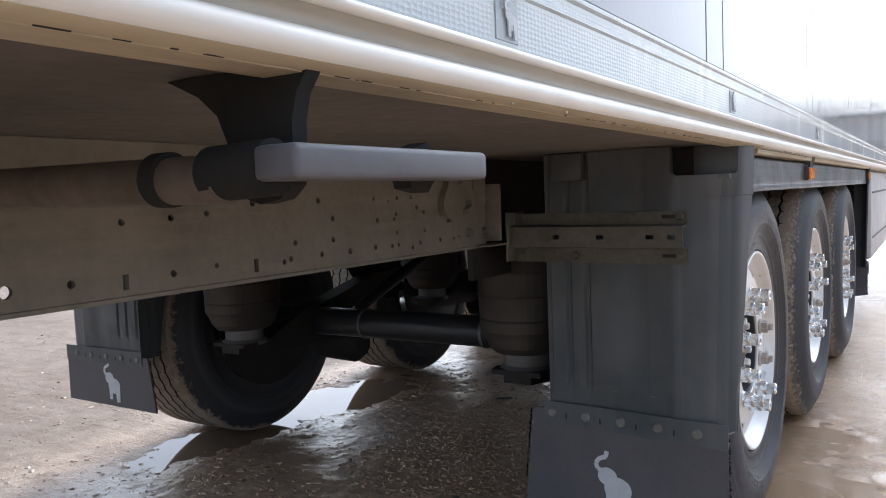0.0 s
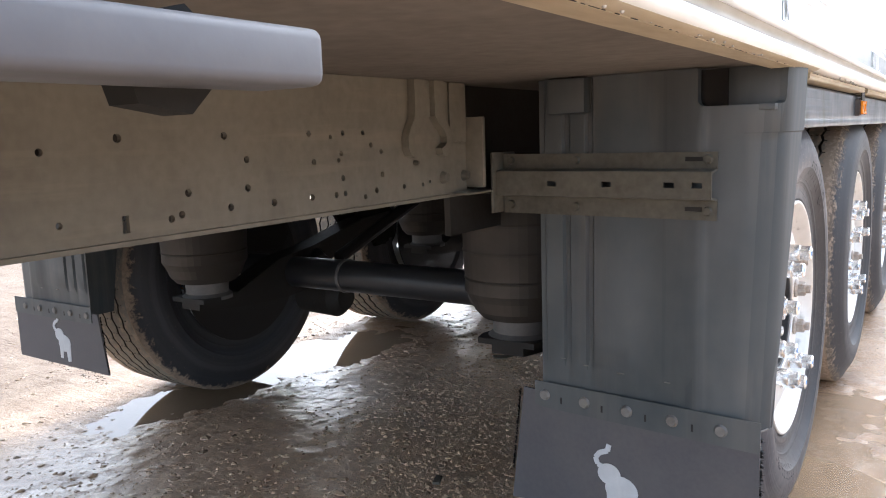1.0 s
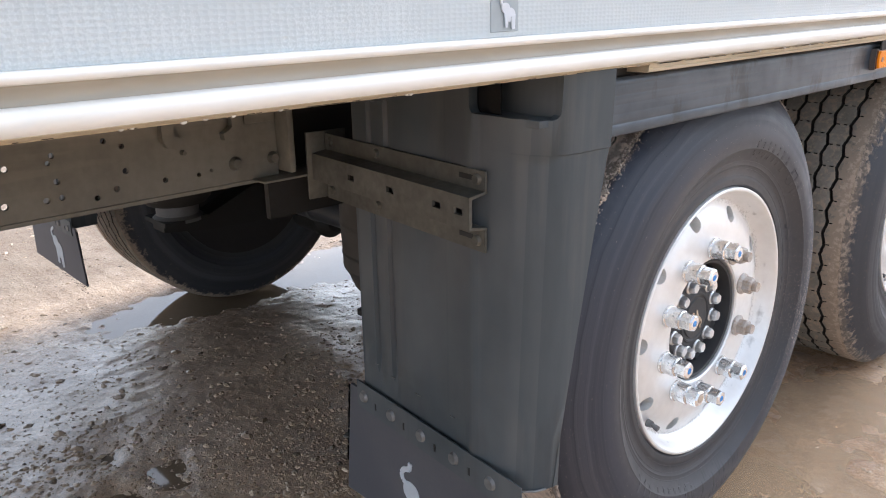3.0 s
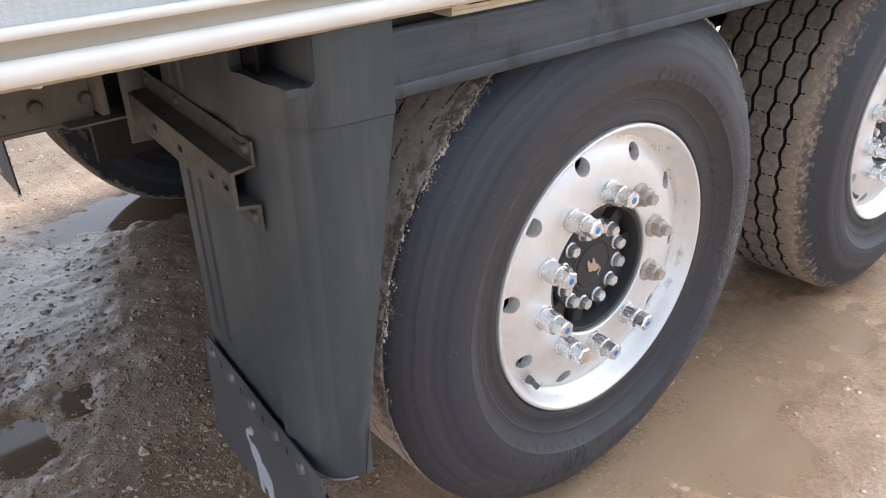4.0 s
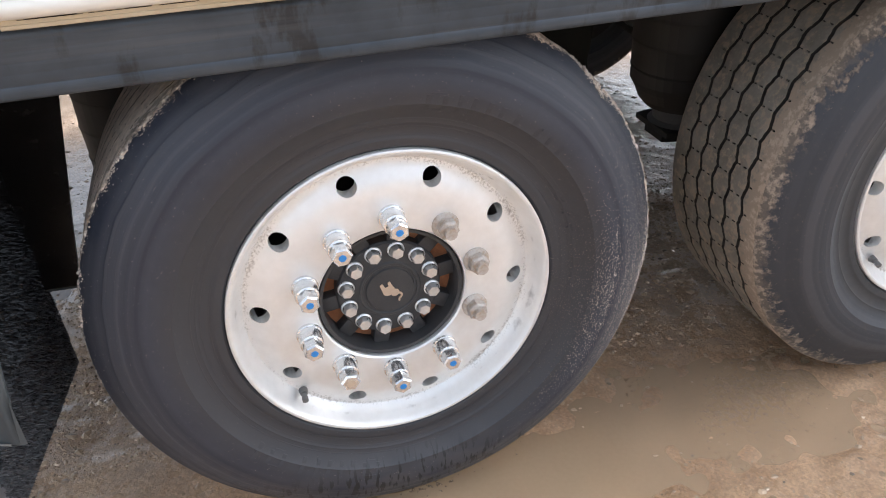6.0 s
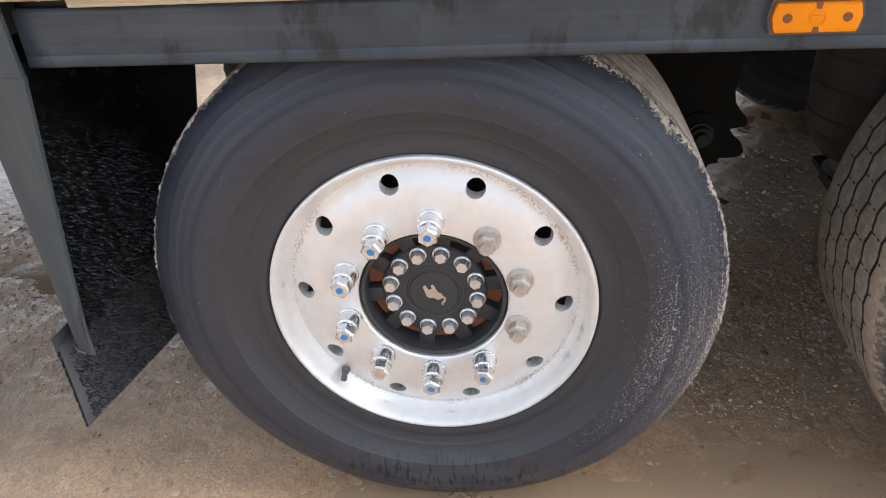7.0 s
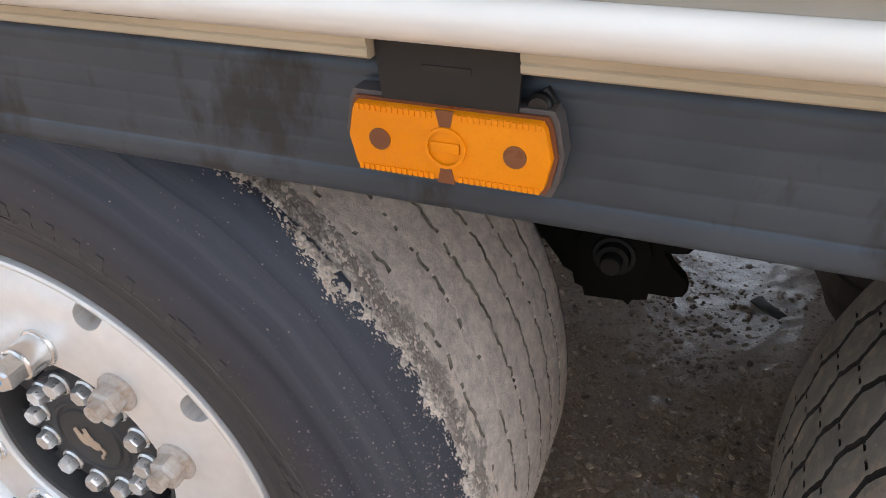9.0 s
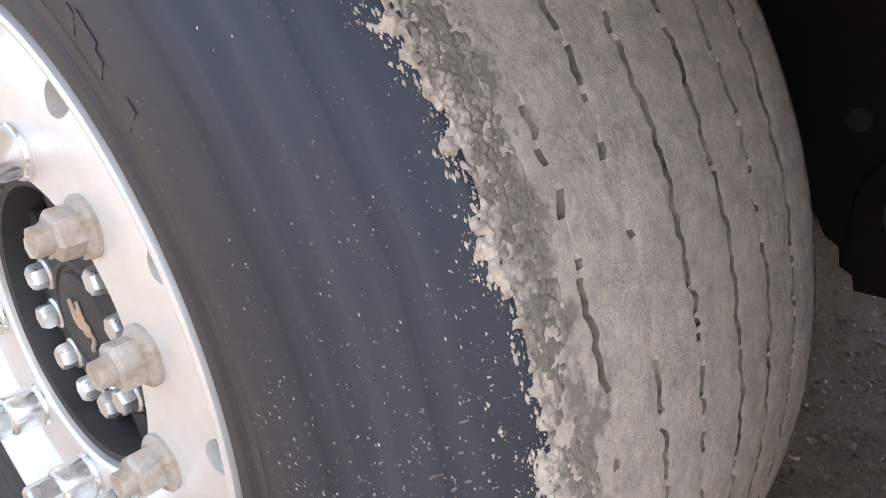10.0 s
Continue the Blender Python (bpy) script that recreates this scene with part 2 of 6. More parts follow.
streaked(PLASTIC, (0.125, 0.122, 0.115), 15, 0.9, 0.50, 0.72, strength=0.6)
streaked(PLASTIC, (0.020, 0.024, 0.030), 12, 1.3, 0.52, 0.70, strength=0.6)
# Rear-facing sides lightened in colour for their brighter light and dust.
rear_paled(PLASTIC, (0.155, 0.163, 0.163), 0.6)
rear_paled(BELLOWS, (0.17, 0.15, 0.125), 0.45)
streaked(BEAM, (0.085, 0.080, 0.066), 9, 3.0, 0.50, 0.74, strength=0.45)
streaked(BEAM, (0.235, 0.215, 0.17), 30, 2.5, 0.56, 0.74, axis=1, strength=0.4)
streaked(RAIL, (0.016, 0.018, 0.020), 16, 7, 0.58, 0.66, strength=0.75)
streaked(RAIL, (0.11, 0.125, 0.145), 45, 1.6, 0.56, 0.74, axis=1, strength=0.3)


def ring_dirt(m, r0, r1, tone, amount, scale):
    """Specks of dirt caught between two radii round the x axis."""
    n, li = m.node_tree.nodes, m.node_tree.links.new
    p = n["Principled BSDF"]
    co, sep, cb = n.new("ShaderNodeTexCoord"), n.new("ShaderNodeSeparateXYZ"), n.new("ShaderNodeCombineXYZ")
    li(co.outputs["Object"], sep.inputs["Vector"])
    li(sep.outputs["Y"], cb.inputs["Y"])
    li(sep.outputs["Z"], cb.inputs["Z"])
    ln = n.new("ShaderNodeVectorMath")
    ln.operation = "LENGTH"
    li(cb.outputs["Vector"], ln.inputs[0])
    mid = n.new("ShaderNodeMath")
    mid.operation = "SUBTRACT"
    li(ln.outputs["Value"], mid.inputs[0])
    mid.inputs[1].default_value = (r0 + r1) / 2
    ab = n.new("ShaderNodeMath")
    ab.operation = "ABSOLUTE"
    li(mid.outputs[0], ab.inputs[0])
    band = n.new("ShaderNodeMapRange")
    band.inputs["From Min"].default_value, band.inputs["From Max"].default_value = (r1 - r0) / 2, 0.0
    li(ab.outputs[0], band.inputs["Value"])
    n1, n2 = n.new("ShaderNodeTexNoise"), n.new("ShaderNodeTexNoise")
    n1.inputs["Scale"].default_value, n1.inputs["Detail"].default_value = scale, 6
    n2.inputs["Scale"].default_value = 7
    li(co.outputs["Object"], n1.inputs["Vector"])
    li(co.outputs["Object"], n2.inputs["Vector"])
    ad = n.new("ShaderNodeMath")
    ad.operation = "ADD"
    li(n1.outputs["Fac"], ad.inputs[0])
    li(n2.outputs["Fac"], ad.inputs[1])
    ad2 = n.new("ShaderNodeMath")
    ad2.operation = "MULTIPLY_ADD"
    li(band.outputs["Result"], ad2.inputs[0])
    ad2.inputs[1].default_value = 0.45
    li(ad.outputs[0], ad2.inputs[2])
    th = n.new("ShaderNodeMapRange")
    th.inputs["From Min"].default_value, th.inputs["From Max"].default_value = 1.5 - amount, 1.95 - amount
    li(ad2.outputs[0], th.inputs["Value"])
    mx = n.new("ShaderNodeMix")
    mx.data_type = "RGBA"
    li(p.inputs["Base Color"].links[0].from_socket, mx.inputs["A"])
    mx.inputs["B"].default_value = (*tone, 1)
    li(th.outputs["Result"], mx.inputs["Factor"])
    li(mx.outputs["Result"], p.inputs["Base Color"])


ring_dirt(ALU, 0.245, 0.288, (0.25, 0.23, 0.20), 0.10, 240)
ring_dirt(ALU, 0.272, 0.292, (0.13, 0.12, 0.105), -0.02, 38)
RUST = mat("rust", (0.42, 0.17, 0.07), (0.24, 0.10, 0.05), 0.8, 0.9, scale=40, bump=0.3)
BLUE = mat("blue_mark", (0.03, 0.20, 0.55), (0.05, 0.26, 0.62), 0.4, bump=0)
TAN = mat("tan_badge", (0.55, 0.42, 0.30), (0.48, 0.36, 0.26), 0.6, bump=0)
DROP = mat("drop", (0.62, 0.62, 0.60), (0.52, 0.52, 0.50), 0.06, 0.1, bump=0)
LOGO = mat("pale_emblem", (0.62, 0.66, 0.70), (0.52, 0.56, 0.60), 0.5, 0.6, scale=20, bump=0.03)
SIDEWALL = mat("tyre_sidewall", (0.012, 0.018, 0.034), (0.040, 0.045, 0.058), 0.42, 0.62, scale=5, fine=60, bump=0.1)
# Groove beds get near-black colours, the first mixed with a mud tone.
GROOVE = mat("groove_bed", (0.035, 0.03, 0.022), (0.42, 0.36, 0.28), 0.9, scale=45, fine=260, bump=0.3)
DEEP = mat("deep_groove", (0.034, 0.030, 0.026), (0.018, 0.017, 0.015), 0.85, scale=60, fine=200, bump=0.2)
muddied(SIDEWALL, MUD, 0.0, 0.120, 0.012, scale=30, patches=0.03, drift=0.20)


def ring_tone(m, tone, r0, r1, rings, relief=0.0):
    """Soft rings of another tone round the x axis, between two radii."""
    n, li = m.node_tree.nodes, m.node_tree.links.new
    p = n["Principled BSDF"]
    co, sep = n.new("ShaderNodeTexCoord"), n.new("ShaderNodeSeparateXYZ")
    li(co.outputs["Object"], sep.inputs["Vector"])
    cb = n.new("ShaderNodeCombineXYZ")
    li(sep.outputs["Y"], cb.inputs["Y"])
    li(sep.outputs["Z"], cb.inputs["Z"])
    ln = n.new("ShaderNodeVectorMath")
    ln.operation = "LENGTH"
    li(cb.outputs["Vector"], ln.inputs[0])
    soft = n.new("ShaderNodeTexNoise")
    soft.inputs["Scale"].default_value, soft.inputs["Detail"].default_value = 5.0, 3
    li(co.outputs["Object"], soft.inputs["Vector"])
    wob = n.new("ShaderNodeMath")
    wob.operation = "MULTIPLY_ADD"
    li(soft.outputs["Fac"], wob.inputs[0])
    wob.inputs[1].default_value = 0.02
    li(ln.outputs["Value"], wob.inputs[2])
    ns = n.new("ShaderNodeTexNoise")
    ns.noise_dimensions = "1D"
    ns.inputs["Scale"].default_value, ns.inputs["Detail"].default_value, ns.inputs["Roughness"].default_value = rings, 3, 0.5
    li(wob.outputs[0], ns.inputs["W"])
    st = n.new("ShaderNodeMapRange")
    st.inputs["From Min"].default_value, st.inputs["From Max"].default_value = 0.4, 0.68
    li(ns.outputs["Fac"], st.inputs["Value"])
    lo, hi = n.new("ShaderNodeMapRange"), n.new("ShaderNodeMapRange")
    lo.inputs["From Min"].default_value, lo.inputs["From Max"].default_value = r0, r0 + 0.015
    hi.inputs["From Min"].default_value, hi.inputs["From Max"].default_value = r1, r1 - 0.02
    for q in (lo, hi):
        li(ln.outputs["Value"], q.inputs["Value"])
    m1, m2 = n.new("ShaderNodeMath"), n.new("ShaderNodeMath")
    m1.operation = m2.operation = "MULTIPLY"
    li(lo.outputs["Result"], m1.inputs[0])
    li(hi.outputs["Result"], m1.inputs[1])
    li(m1.outputs[0], m2.inputs[0])
    li(st.outputs["Result"], m2.inputs[1])
    mx = n.new("ShaderNodeMix")
    mx.data_type = "RGBA"
    li(p.inputs["Base Color"].links[0].from_socket, mx.inputs["A"])
    mx.inputs["B"].default_value = (*tone, 1)
    half = n.new("ShaderNodeMath")
    half.operation = "MULTIPLY"
    li(m2.outputs[0], half.inputs[0])
    half.inputs[1].default_value = 0.75
    li(half.outputs[0], mx.inputs["Factor"])
    li(mx.outputs["Result"], p.inputs["Base Color"])
    if relief:
        bp = n.new("ShaderNodeBump")
        bp.inputs["Strength"].default_value, bp.inputs["Distance"].default_value = 0.6, relief
        li(m2.outputs[0], bp.inputs["Height"])
        li(p.inputs["Normal"].links[0].from_socket, bp.inputs["Normal"])
        li(bp.outputs["Normal"], p.inputs["Normal"])


def smears(m, tone, x0, x1, scale, least):
    """Wet dark smears in a band along the x axis."""
    n, li = m.node_tree.nodes, m.node_tree.links.new
    p = n["Principled BSDF"]
    co, sep = n.new("ShaderNodeTexCoord"), n.new("ShaderNodeSeparateXYZ")
    li(co.outputs["Object"], sep.inputs["Vector"])
    off, ab = n.new("ShaderNodeMath"), n.new("ShaderNodeMath")
    off.operation, ab.operation = "SUBTRACT", "ABSOLUTE"
    li(sep.outputs["X"], off.inputs[0])
    off.inputs[1].default_value = (x0 + x1) / 2
    li(off.outputs[0], ab.inputs[0])
    band = n.new("ShaderNodeMapRange")
    band.inputs["From Min"].default_value, band.inputs["From Max"].default_value = (x1 - x0) / 2, 0.0
    li(ab.outputs[0], band.inputs["Value"])
    ns = n.new("ShaderNodeTexNoise")
    ns.inputs["Scale"].default_value, ns.inputs["Detail"].default_value, ns.inputs["Roughness"].default_value = scale, 7, 0.65
    li(co.outputs["Object"], ns.inputs["Vector"])
    ad = n.new("ShaderNodeMath")
    ad.operation = "MULTIPLY_ADD"
    li(band.outputs["Result"], ad.inputs[0])
    ad.inputs[1].default_value = 0.22
    li(ns.outputs["Fac"], ad.inputs[2])
    th = n.new("ShaderNodeMapRange")
    th.inputs["From Min"].default_value, th.inputs["From Max"].default_value = least, least + 0.12
    li(ad.outputs[0], th.inputs["Value"])
    mx = n.new("ShaderNodeMix")
    mx.data_type = "RGBA"
    li(p.inputs["Base Color"].links[0].from_socket, mx.inputs["A"])
    mx.inputs["B"].default_value = (*tone, 1)
    sc = n.new("ShaderNodeMath")
    sc.operation = "MULTIPLY"
    sc.inputs[1].default_value = 0.8
    li(th.outputs["Result"], sc.inputs[0])
    li(sc.outputs[0], mx.inputs["Factor"])
    li(mx.outputs["Result"], p.inputs["Base Color"])


ring_tone(SIDEWALL, (0.050, 0.056, 0.072), 0.395, 0.50, 14, 0.0006)
ring_tone(SIDEWALL, (0.013, 0.018, 0.033), 0.43, 0.527, 34, 0.0012)
ring_tone(SIDEWALL, (0.055, 0.060, 0.074), 0.44, 0.52, 75, 0.0006)


def bead_band(m, tone, r0, r1):
    """Duller brown rubber between two radii round the x axis, near the rim."""
    n, li = m.node_tree.nodes, m.node_tree.links.new
    p = n["Principled BSDF"]
    co, sep = n.new("ShaderNodeTexCoord"), n.new("ShaderNodeSeparateXYZ")
    li(co.outputs["Object"], sep.inputs["Vector"])
    cb = n.new("ShaderNodeCombineXYZ")
    li(sep.outputs["Y"], cb.inputs["Y"])
    li(sep.outputs["Z"], cb.inputs["Z"])
    ln = n.new("ShaderNodeVectorMath")
    ln.operation = "LENGTH"
    li(cb.outputs["Vector"], ln.inputs[0])
    mr = n.new("ShaderNodeMapRange")
    mr.inputs["From Min"].default_value, mr.inputs["From Max"].default_value = r1, r0
    li(ln.outputs["Value"], mr.inputs["Value"])
    mx = n.new("ShaderNodeMix")
    mx.data_type = "RGBA"
    li(p.inputs["Base Color"].links[0].from_socket, mx.inputs["A"])
    mx.inputs["B"].default_value = (*tone, 1)
    sc = n.new("ShaderNodeMath")
    sc.operation = "MULTIPLY"
    sc.inputs[1].default_value = 0.85
    li(mr.outputs["Result"], sc.inputs[0])
    li(sc.outputs[0], mx.inputs["Factor"])
    li(mx.outputs["Result"], p.inputs["Base Color"])


bead_band(SIDEWALL, (0.043, 0.043, 0.046), 0.383, 0.425)
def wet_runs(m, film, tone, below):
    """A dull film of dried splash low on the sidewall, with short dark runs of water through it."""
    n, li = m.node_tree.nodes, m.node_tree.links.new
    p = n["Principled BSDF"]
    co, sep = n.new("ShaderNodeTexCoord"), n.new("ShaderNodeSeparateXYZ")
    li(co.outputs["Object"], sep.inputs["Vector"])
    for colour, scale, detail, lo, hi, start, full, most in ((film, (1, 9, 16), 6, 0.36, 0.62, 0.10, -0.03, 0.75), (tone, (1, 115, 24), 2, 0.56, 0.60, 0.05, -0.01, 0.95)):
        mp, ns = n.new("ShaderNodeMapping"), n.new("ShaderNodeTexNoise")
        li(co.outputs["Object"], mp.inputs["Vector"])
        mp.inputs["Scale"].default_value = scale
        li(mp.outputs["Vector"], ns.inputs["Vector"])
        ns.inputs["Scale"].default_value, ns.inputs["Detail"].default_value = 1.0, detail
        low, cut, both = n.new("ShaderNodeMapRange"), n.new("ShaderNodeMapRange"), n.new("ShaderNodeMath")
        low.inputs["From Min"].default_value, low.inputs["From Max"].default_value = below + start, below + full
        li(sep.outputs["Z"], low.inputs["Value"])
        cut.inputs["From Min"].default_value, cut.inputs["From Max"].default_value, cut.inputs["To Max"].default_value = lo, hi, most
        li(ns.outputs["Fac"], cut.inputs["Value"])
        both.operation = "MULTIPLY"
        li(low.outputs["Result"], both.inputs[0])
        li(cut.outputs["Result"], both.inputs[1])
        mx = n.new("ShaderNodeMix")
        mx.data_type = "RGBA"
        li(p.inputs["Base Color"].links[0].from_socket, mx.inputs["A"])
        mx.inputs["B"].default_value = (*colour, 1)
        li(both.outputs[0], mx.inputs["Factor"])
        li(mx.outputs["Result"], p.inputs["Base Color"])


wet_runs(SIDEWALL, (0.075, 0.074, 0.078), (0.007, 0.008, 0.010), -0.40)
RUBBER = mat("tyre_rubber", (0.030, 0.030, 0.034), (0.055, 0.052, 0.050), 0.6, 0.8, scale=8, fine=140, bump=0.4)
muddied(RUBBER, MUD, 0.0, 0.158, 0.012, scale=34)
smears(RUBBER, (0.30, 0.26, 0.215), 0.105, 0.165, 42, 0.63)
BLOCKRUBBER = mat("block_rubber", (0.165, 0.152, 0.125), (0.27, 0.25, 0.215), 0.65, 0.85, scale=16, fine=120, bump=0.35)
smears(BLOCKRUBBER, (0.36, 0.285, 0.215), 0.090, 0.200, 46, 0.50)
smears(BLOCKRUBBER, (0.52, 0.42, 0.33), 0.112, 0.200, 75, 0.64)
BLOCKSIDE = mat("block_sidewall", (0.026, 0.031, 0.041), (0.045, 0.047, 0.052), 0.5, 0.7, scale=7, fine=60, bump=0.12)
muddied(BLOCKSIDE, (0.36, 0.29, 0.225), 0.0, 0.178, 0.030, scale=42, patches=0.02)
smears(BLOCKSIDE, (0.085, 0.075, 0.065), 0.150, 0.190, 60, 0.60)
ring_tone(BLOCKSIDE, (0.070, 0.072, 0.078), 0.36, 0.50, 30, 0.001)
bead_band(BLOCKSIDE, (0.045, 0.046, 0.048), 0.35, 0.37)
CRUST = mat("mud_crust", (0.76, 0.67, 0.57), (0.46, 0.395, 0.33), 0.9, 0.95, scale=34, fine=260, bump=0.6, depth=0.003)
smears(CRUST, (0.22, 0.185, 0.155), 0.118, 0.170, 60, 0.53)
ORANGE = mat("amber_lens", (0.88, 0.30, 0.0), (0.78, 0.235, 0.0), 0.22, 0.32, scale=4, fine=600, bump=0.25, depth=0.0006, spec=0.25)
LAMPGREY = mat("lamp_housing", (0.075, 0.068, 0.068), (0.115, 0.105, 0.103), 0.35, 0.55, scale=30, bump=0.1)
ORANGE_DARK = mat("amber_lens_deep", (0.20, 0.065, 0.02), (0.15, 0.05, 0.02), 0.25, 0.35, bump=0)
BOXWHITE = mat("side_box_white", (0.62, 0.63, 0.64), (0.52, 0.52, 0.51), 0.4, 0.6, scale=5, bump=0.05)
def wet_ground():
    """Brown mud with grit pressed into it, soaked and shiny where it lies low, drained beyond the trailer. Brightness
    is painted in: darker beyond the trailer, lighter on the near side.
    """
    m = bpy.data.materials.new("wet_gravel")
    m.use_nodes = True
    n, li = m.node_tree.nodes, m.node_tree.links.new
    p = n["Principled BSDF"]
    co, sep = n.new("ShaderNodeTexCoord"), n.new("ShaderNodeSeparateXYZ")
    li(co.outputs["Object"], sep.inputs["Vector"])

    def noise(scale, detail, rough):
        q = n.new("ShaderNodeTexNoise")
        q.inputs["Scale"].default_value, q.inputs["Detail"].default_value, q.inputs["Roughness"].default_value = scale, detail, rough
        li(co.outputs["Object"], q.inputs["Vector"])
        return q.outputs["Fac"]

    def sums(a, k, b):
        q = n.new("ShaderNodeMath")
        q.operation = "MULTIPLY_ADD"
        li(a, q.inputs[0])
        q.inputs[1].default_value = k
        if isinstance(b, float):
            q.inputs[2].default_value = b
        else:
            li(b, q.inputs[2])
        return q.outputs[0]

    def ramped(v, a, b, lo=0.0, hi=1.0):
        q = n.new("ShaderNodeMapRange")
        q.inputs["From Min"].default_value, q.inputs["From Max"].default_value = a, b
        q.inputs["To Min"].default_value, q.inputs["To Max"].default_value = lo, hi
        li(v, q.inputs["Value"])
        return q.outputs["Result"]

    def blend(a, b, fac, kind="MIX"):
        q = n.new("ShaderNodeMix")
        q.data_type, q.blend_type = "RGBA", kind
        for v, key in ((a, "A"), (b, "B")):
            if isinstance(v, tuple):
                q.inputs[key].default_value = (*v, 1)
            else:
                li(v, q.inputs[key])
        if isinstance(fac, float):
            q.inputs["Factor"].default_value = fac
        else:
            li(fac, q.inputs["Factor"])
        return q.outputs["Result"]

    big, mid, fine = noise(0.8, 5, 0.55), noise(6.5, 8, 0.65), noise(95, 6, 0.7)
    grit = n.new("ShaderNodeTexVoronoi")
    grit.inputs["Scale"].default_value = 170
    li(co.outputs["Object"], grit.inputs["Vector"])
    hue = n.new("ShaderNodeSeparateColor")
    li(grit.outputs["Color"], hue.inputs["Color"])
    tone = blend((0.42, 0.288, 0.183), (0.645, 0.478, 0.328), ramped(sums(big, 0.8, mid), 0.72, 1.08))
    tone = blend(tone, (0.74, 0.59, 0.43), ramped(fine, 0.56, 0.75, 0.0, 0.6))
    tone = blend(tone, blend((0.5, 0.48, 0.46), (1.35, 1.33, 1.30), hue.outputs["Red"]), 0.42, "MULTIPLY")
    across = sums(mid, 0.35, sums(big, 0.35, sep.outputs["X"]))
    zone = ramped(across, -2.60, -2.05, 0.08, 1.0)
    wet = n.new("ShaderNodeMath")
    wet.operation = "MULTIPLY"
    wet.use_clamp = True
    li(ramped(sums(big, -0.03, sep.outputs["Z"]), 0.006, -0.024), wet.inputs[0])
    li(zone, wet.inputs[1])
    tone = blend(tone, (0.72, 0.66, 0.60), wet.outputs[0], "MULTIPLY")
    # Near side lightened to lift its brightness; the soil is sandier there too.
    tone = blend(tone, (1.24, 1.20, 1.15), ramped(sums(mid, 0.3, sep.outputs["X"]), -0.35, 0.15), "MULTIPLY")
    # Far ground darkened in colour to hold down its glare.
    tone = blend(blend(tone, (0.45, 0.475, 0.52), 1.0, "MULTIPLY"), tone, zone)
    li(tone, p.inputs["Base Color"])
    li(sums(fine, 0.2, ramped(wet.outputs[0], 0.0, 1.0, 0.34, 0.24)), p.inputs["Roughness"])
    drier = n.new("ShaderNodeMath")
    drier.operation = "MULTIPLY"
    li(ramped(across, -2.15, -1.55, 0.0, 1.0), drier.inputs[0])
    li(ramped(across, -0.15, 0.35, 1.0, 0.4), drier.inputs[1])
    behind = n.new("ShaderNodeMath")
    behind.operation = "MULTIPLY"
    li(drier.outputs[0], behind.inputs[0])
    li(ramped(sums(big, 1.2, sep.outputs["Y"]), -2.2, -1.5, 0.15, 1.0), behind.inputs[1])
    li(behind.outputs[0], p.inputs["Coat Weight"])
    li(ramped(sums(wet.outputs[0], 0.25, mid), 0.45, 0.70, 0.36, 0.27), p.inputs["Coat Roughness"])
    p.inputs["Coat IOR"].default_value = 1.95
    li(ramped(zone, 0.0, 1.0, 0.05, 0.35), p.inputs["Specular IOR Level"])
    b0, b1, b2 = n.new("ShaderNodeBump"), n.new("ShaderNodeBump"), n.new("ShaderNodeBump")
    b0.inputs["Strength"].default_value, b0.inputs["Distance"].default_value = 0.9, 0.010
    li(noise(52, 6, 0.7), b0.inputs["Height"])
    li(b0.outputs["Normal"], b1.inputs["Normal"])
    b1.inputs["Strength"].default_value, b1.inputs["Distance"].default_value = 0.6, 0.0024
    li(fine, b1.inputs["Height"])
    b2.invert = True
    b2.inputs["Strength"].default_value, b2.inputs["Distance"].default_value = 0.5, 0.0009
    li(grit.outputs["Distance"], b2.inputs["Height"])
    li(b1.outputs["Normal"], b2.inputs["Normal"])
    li(b2.outputs["Normal"], p.inputs["Normal"])
    b3 = n.new("ShaderNodeBump")
    b3.inputs["Strength"].default_value, b3.inputs["Distance"].default_value = 0.3, 0.0028
    li(noise(110, 4, 0.6), b3.inputs["Height"])
    li(b3.outputs["Normal"], p.inputs["Coat Normal"])
    return m


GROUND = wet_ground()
STONE = mat("gravel_stone", (0.58, 0.47, 0.355), (0.38, 0.295, 0.21), 0.32, 0.5, scale=30, fine=260, bump=0.4)
STONE_N = STONE.node_tree.nodes
STONE_N["Principled BSDF"].inputs["Coat Weight"].default_value = 0.4
STONE_N["Principled BSDF"].inputs["Coat Roughness"].default_value = 0.25
geo, tint = STONE_N.new("ShaderNodeNewGeometry"), STONE_N.new("ShaderNodeMix")
tint.data_type, tint.blend_type = "RGBA", "MULTIPLY"
tint.inputs["Factor"].default_value = 1.0
tone_ramp = STONE_N.new("ShaderNodeValToRGB")
tone_ramp.color_ramp.elements[0].color, tone_ramp.color_ramp.elements[1].color = (0.30, 0.27, 0.25, 1), (1.55, 1.52, 1.48, 1)
for pos, tone in ((0.05, (0.34, 0.31, 0.28, 1)), (0.12, (0.70, 0.63, 0.56, 1)), (0.88, (1.0, 0.92, 0.83, 1))):
    tone_ramp.color_ramp.elements.new(pos).color = tone
STONE.node_tree.links.new(geo.outputs["Random Per Island"], tone_ramp.inputs["Fac"])
STONE.node_tree.links.new(STONE_N["Principled BSDF"].inputs["Base Color"].links[0].from_socket, tint.inputs["A"])
STONE.node_tree.links.new(tone_ramp.outputs["Color"], tint.inputs["B"])
STONE.node_tree.links.new(tint.outputs["Result"], STONE_N["Principled BSDF"].inputs["Base Color"])
WATER = mat("puddle_water", (0.19, 0.138, 0.09), (0.23, 0.17, 0.115), 0.03, 0.05, scale=2, bump=0.02, depth=0.002)
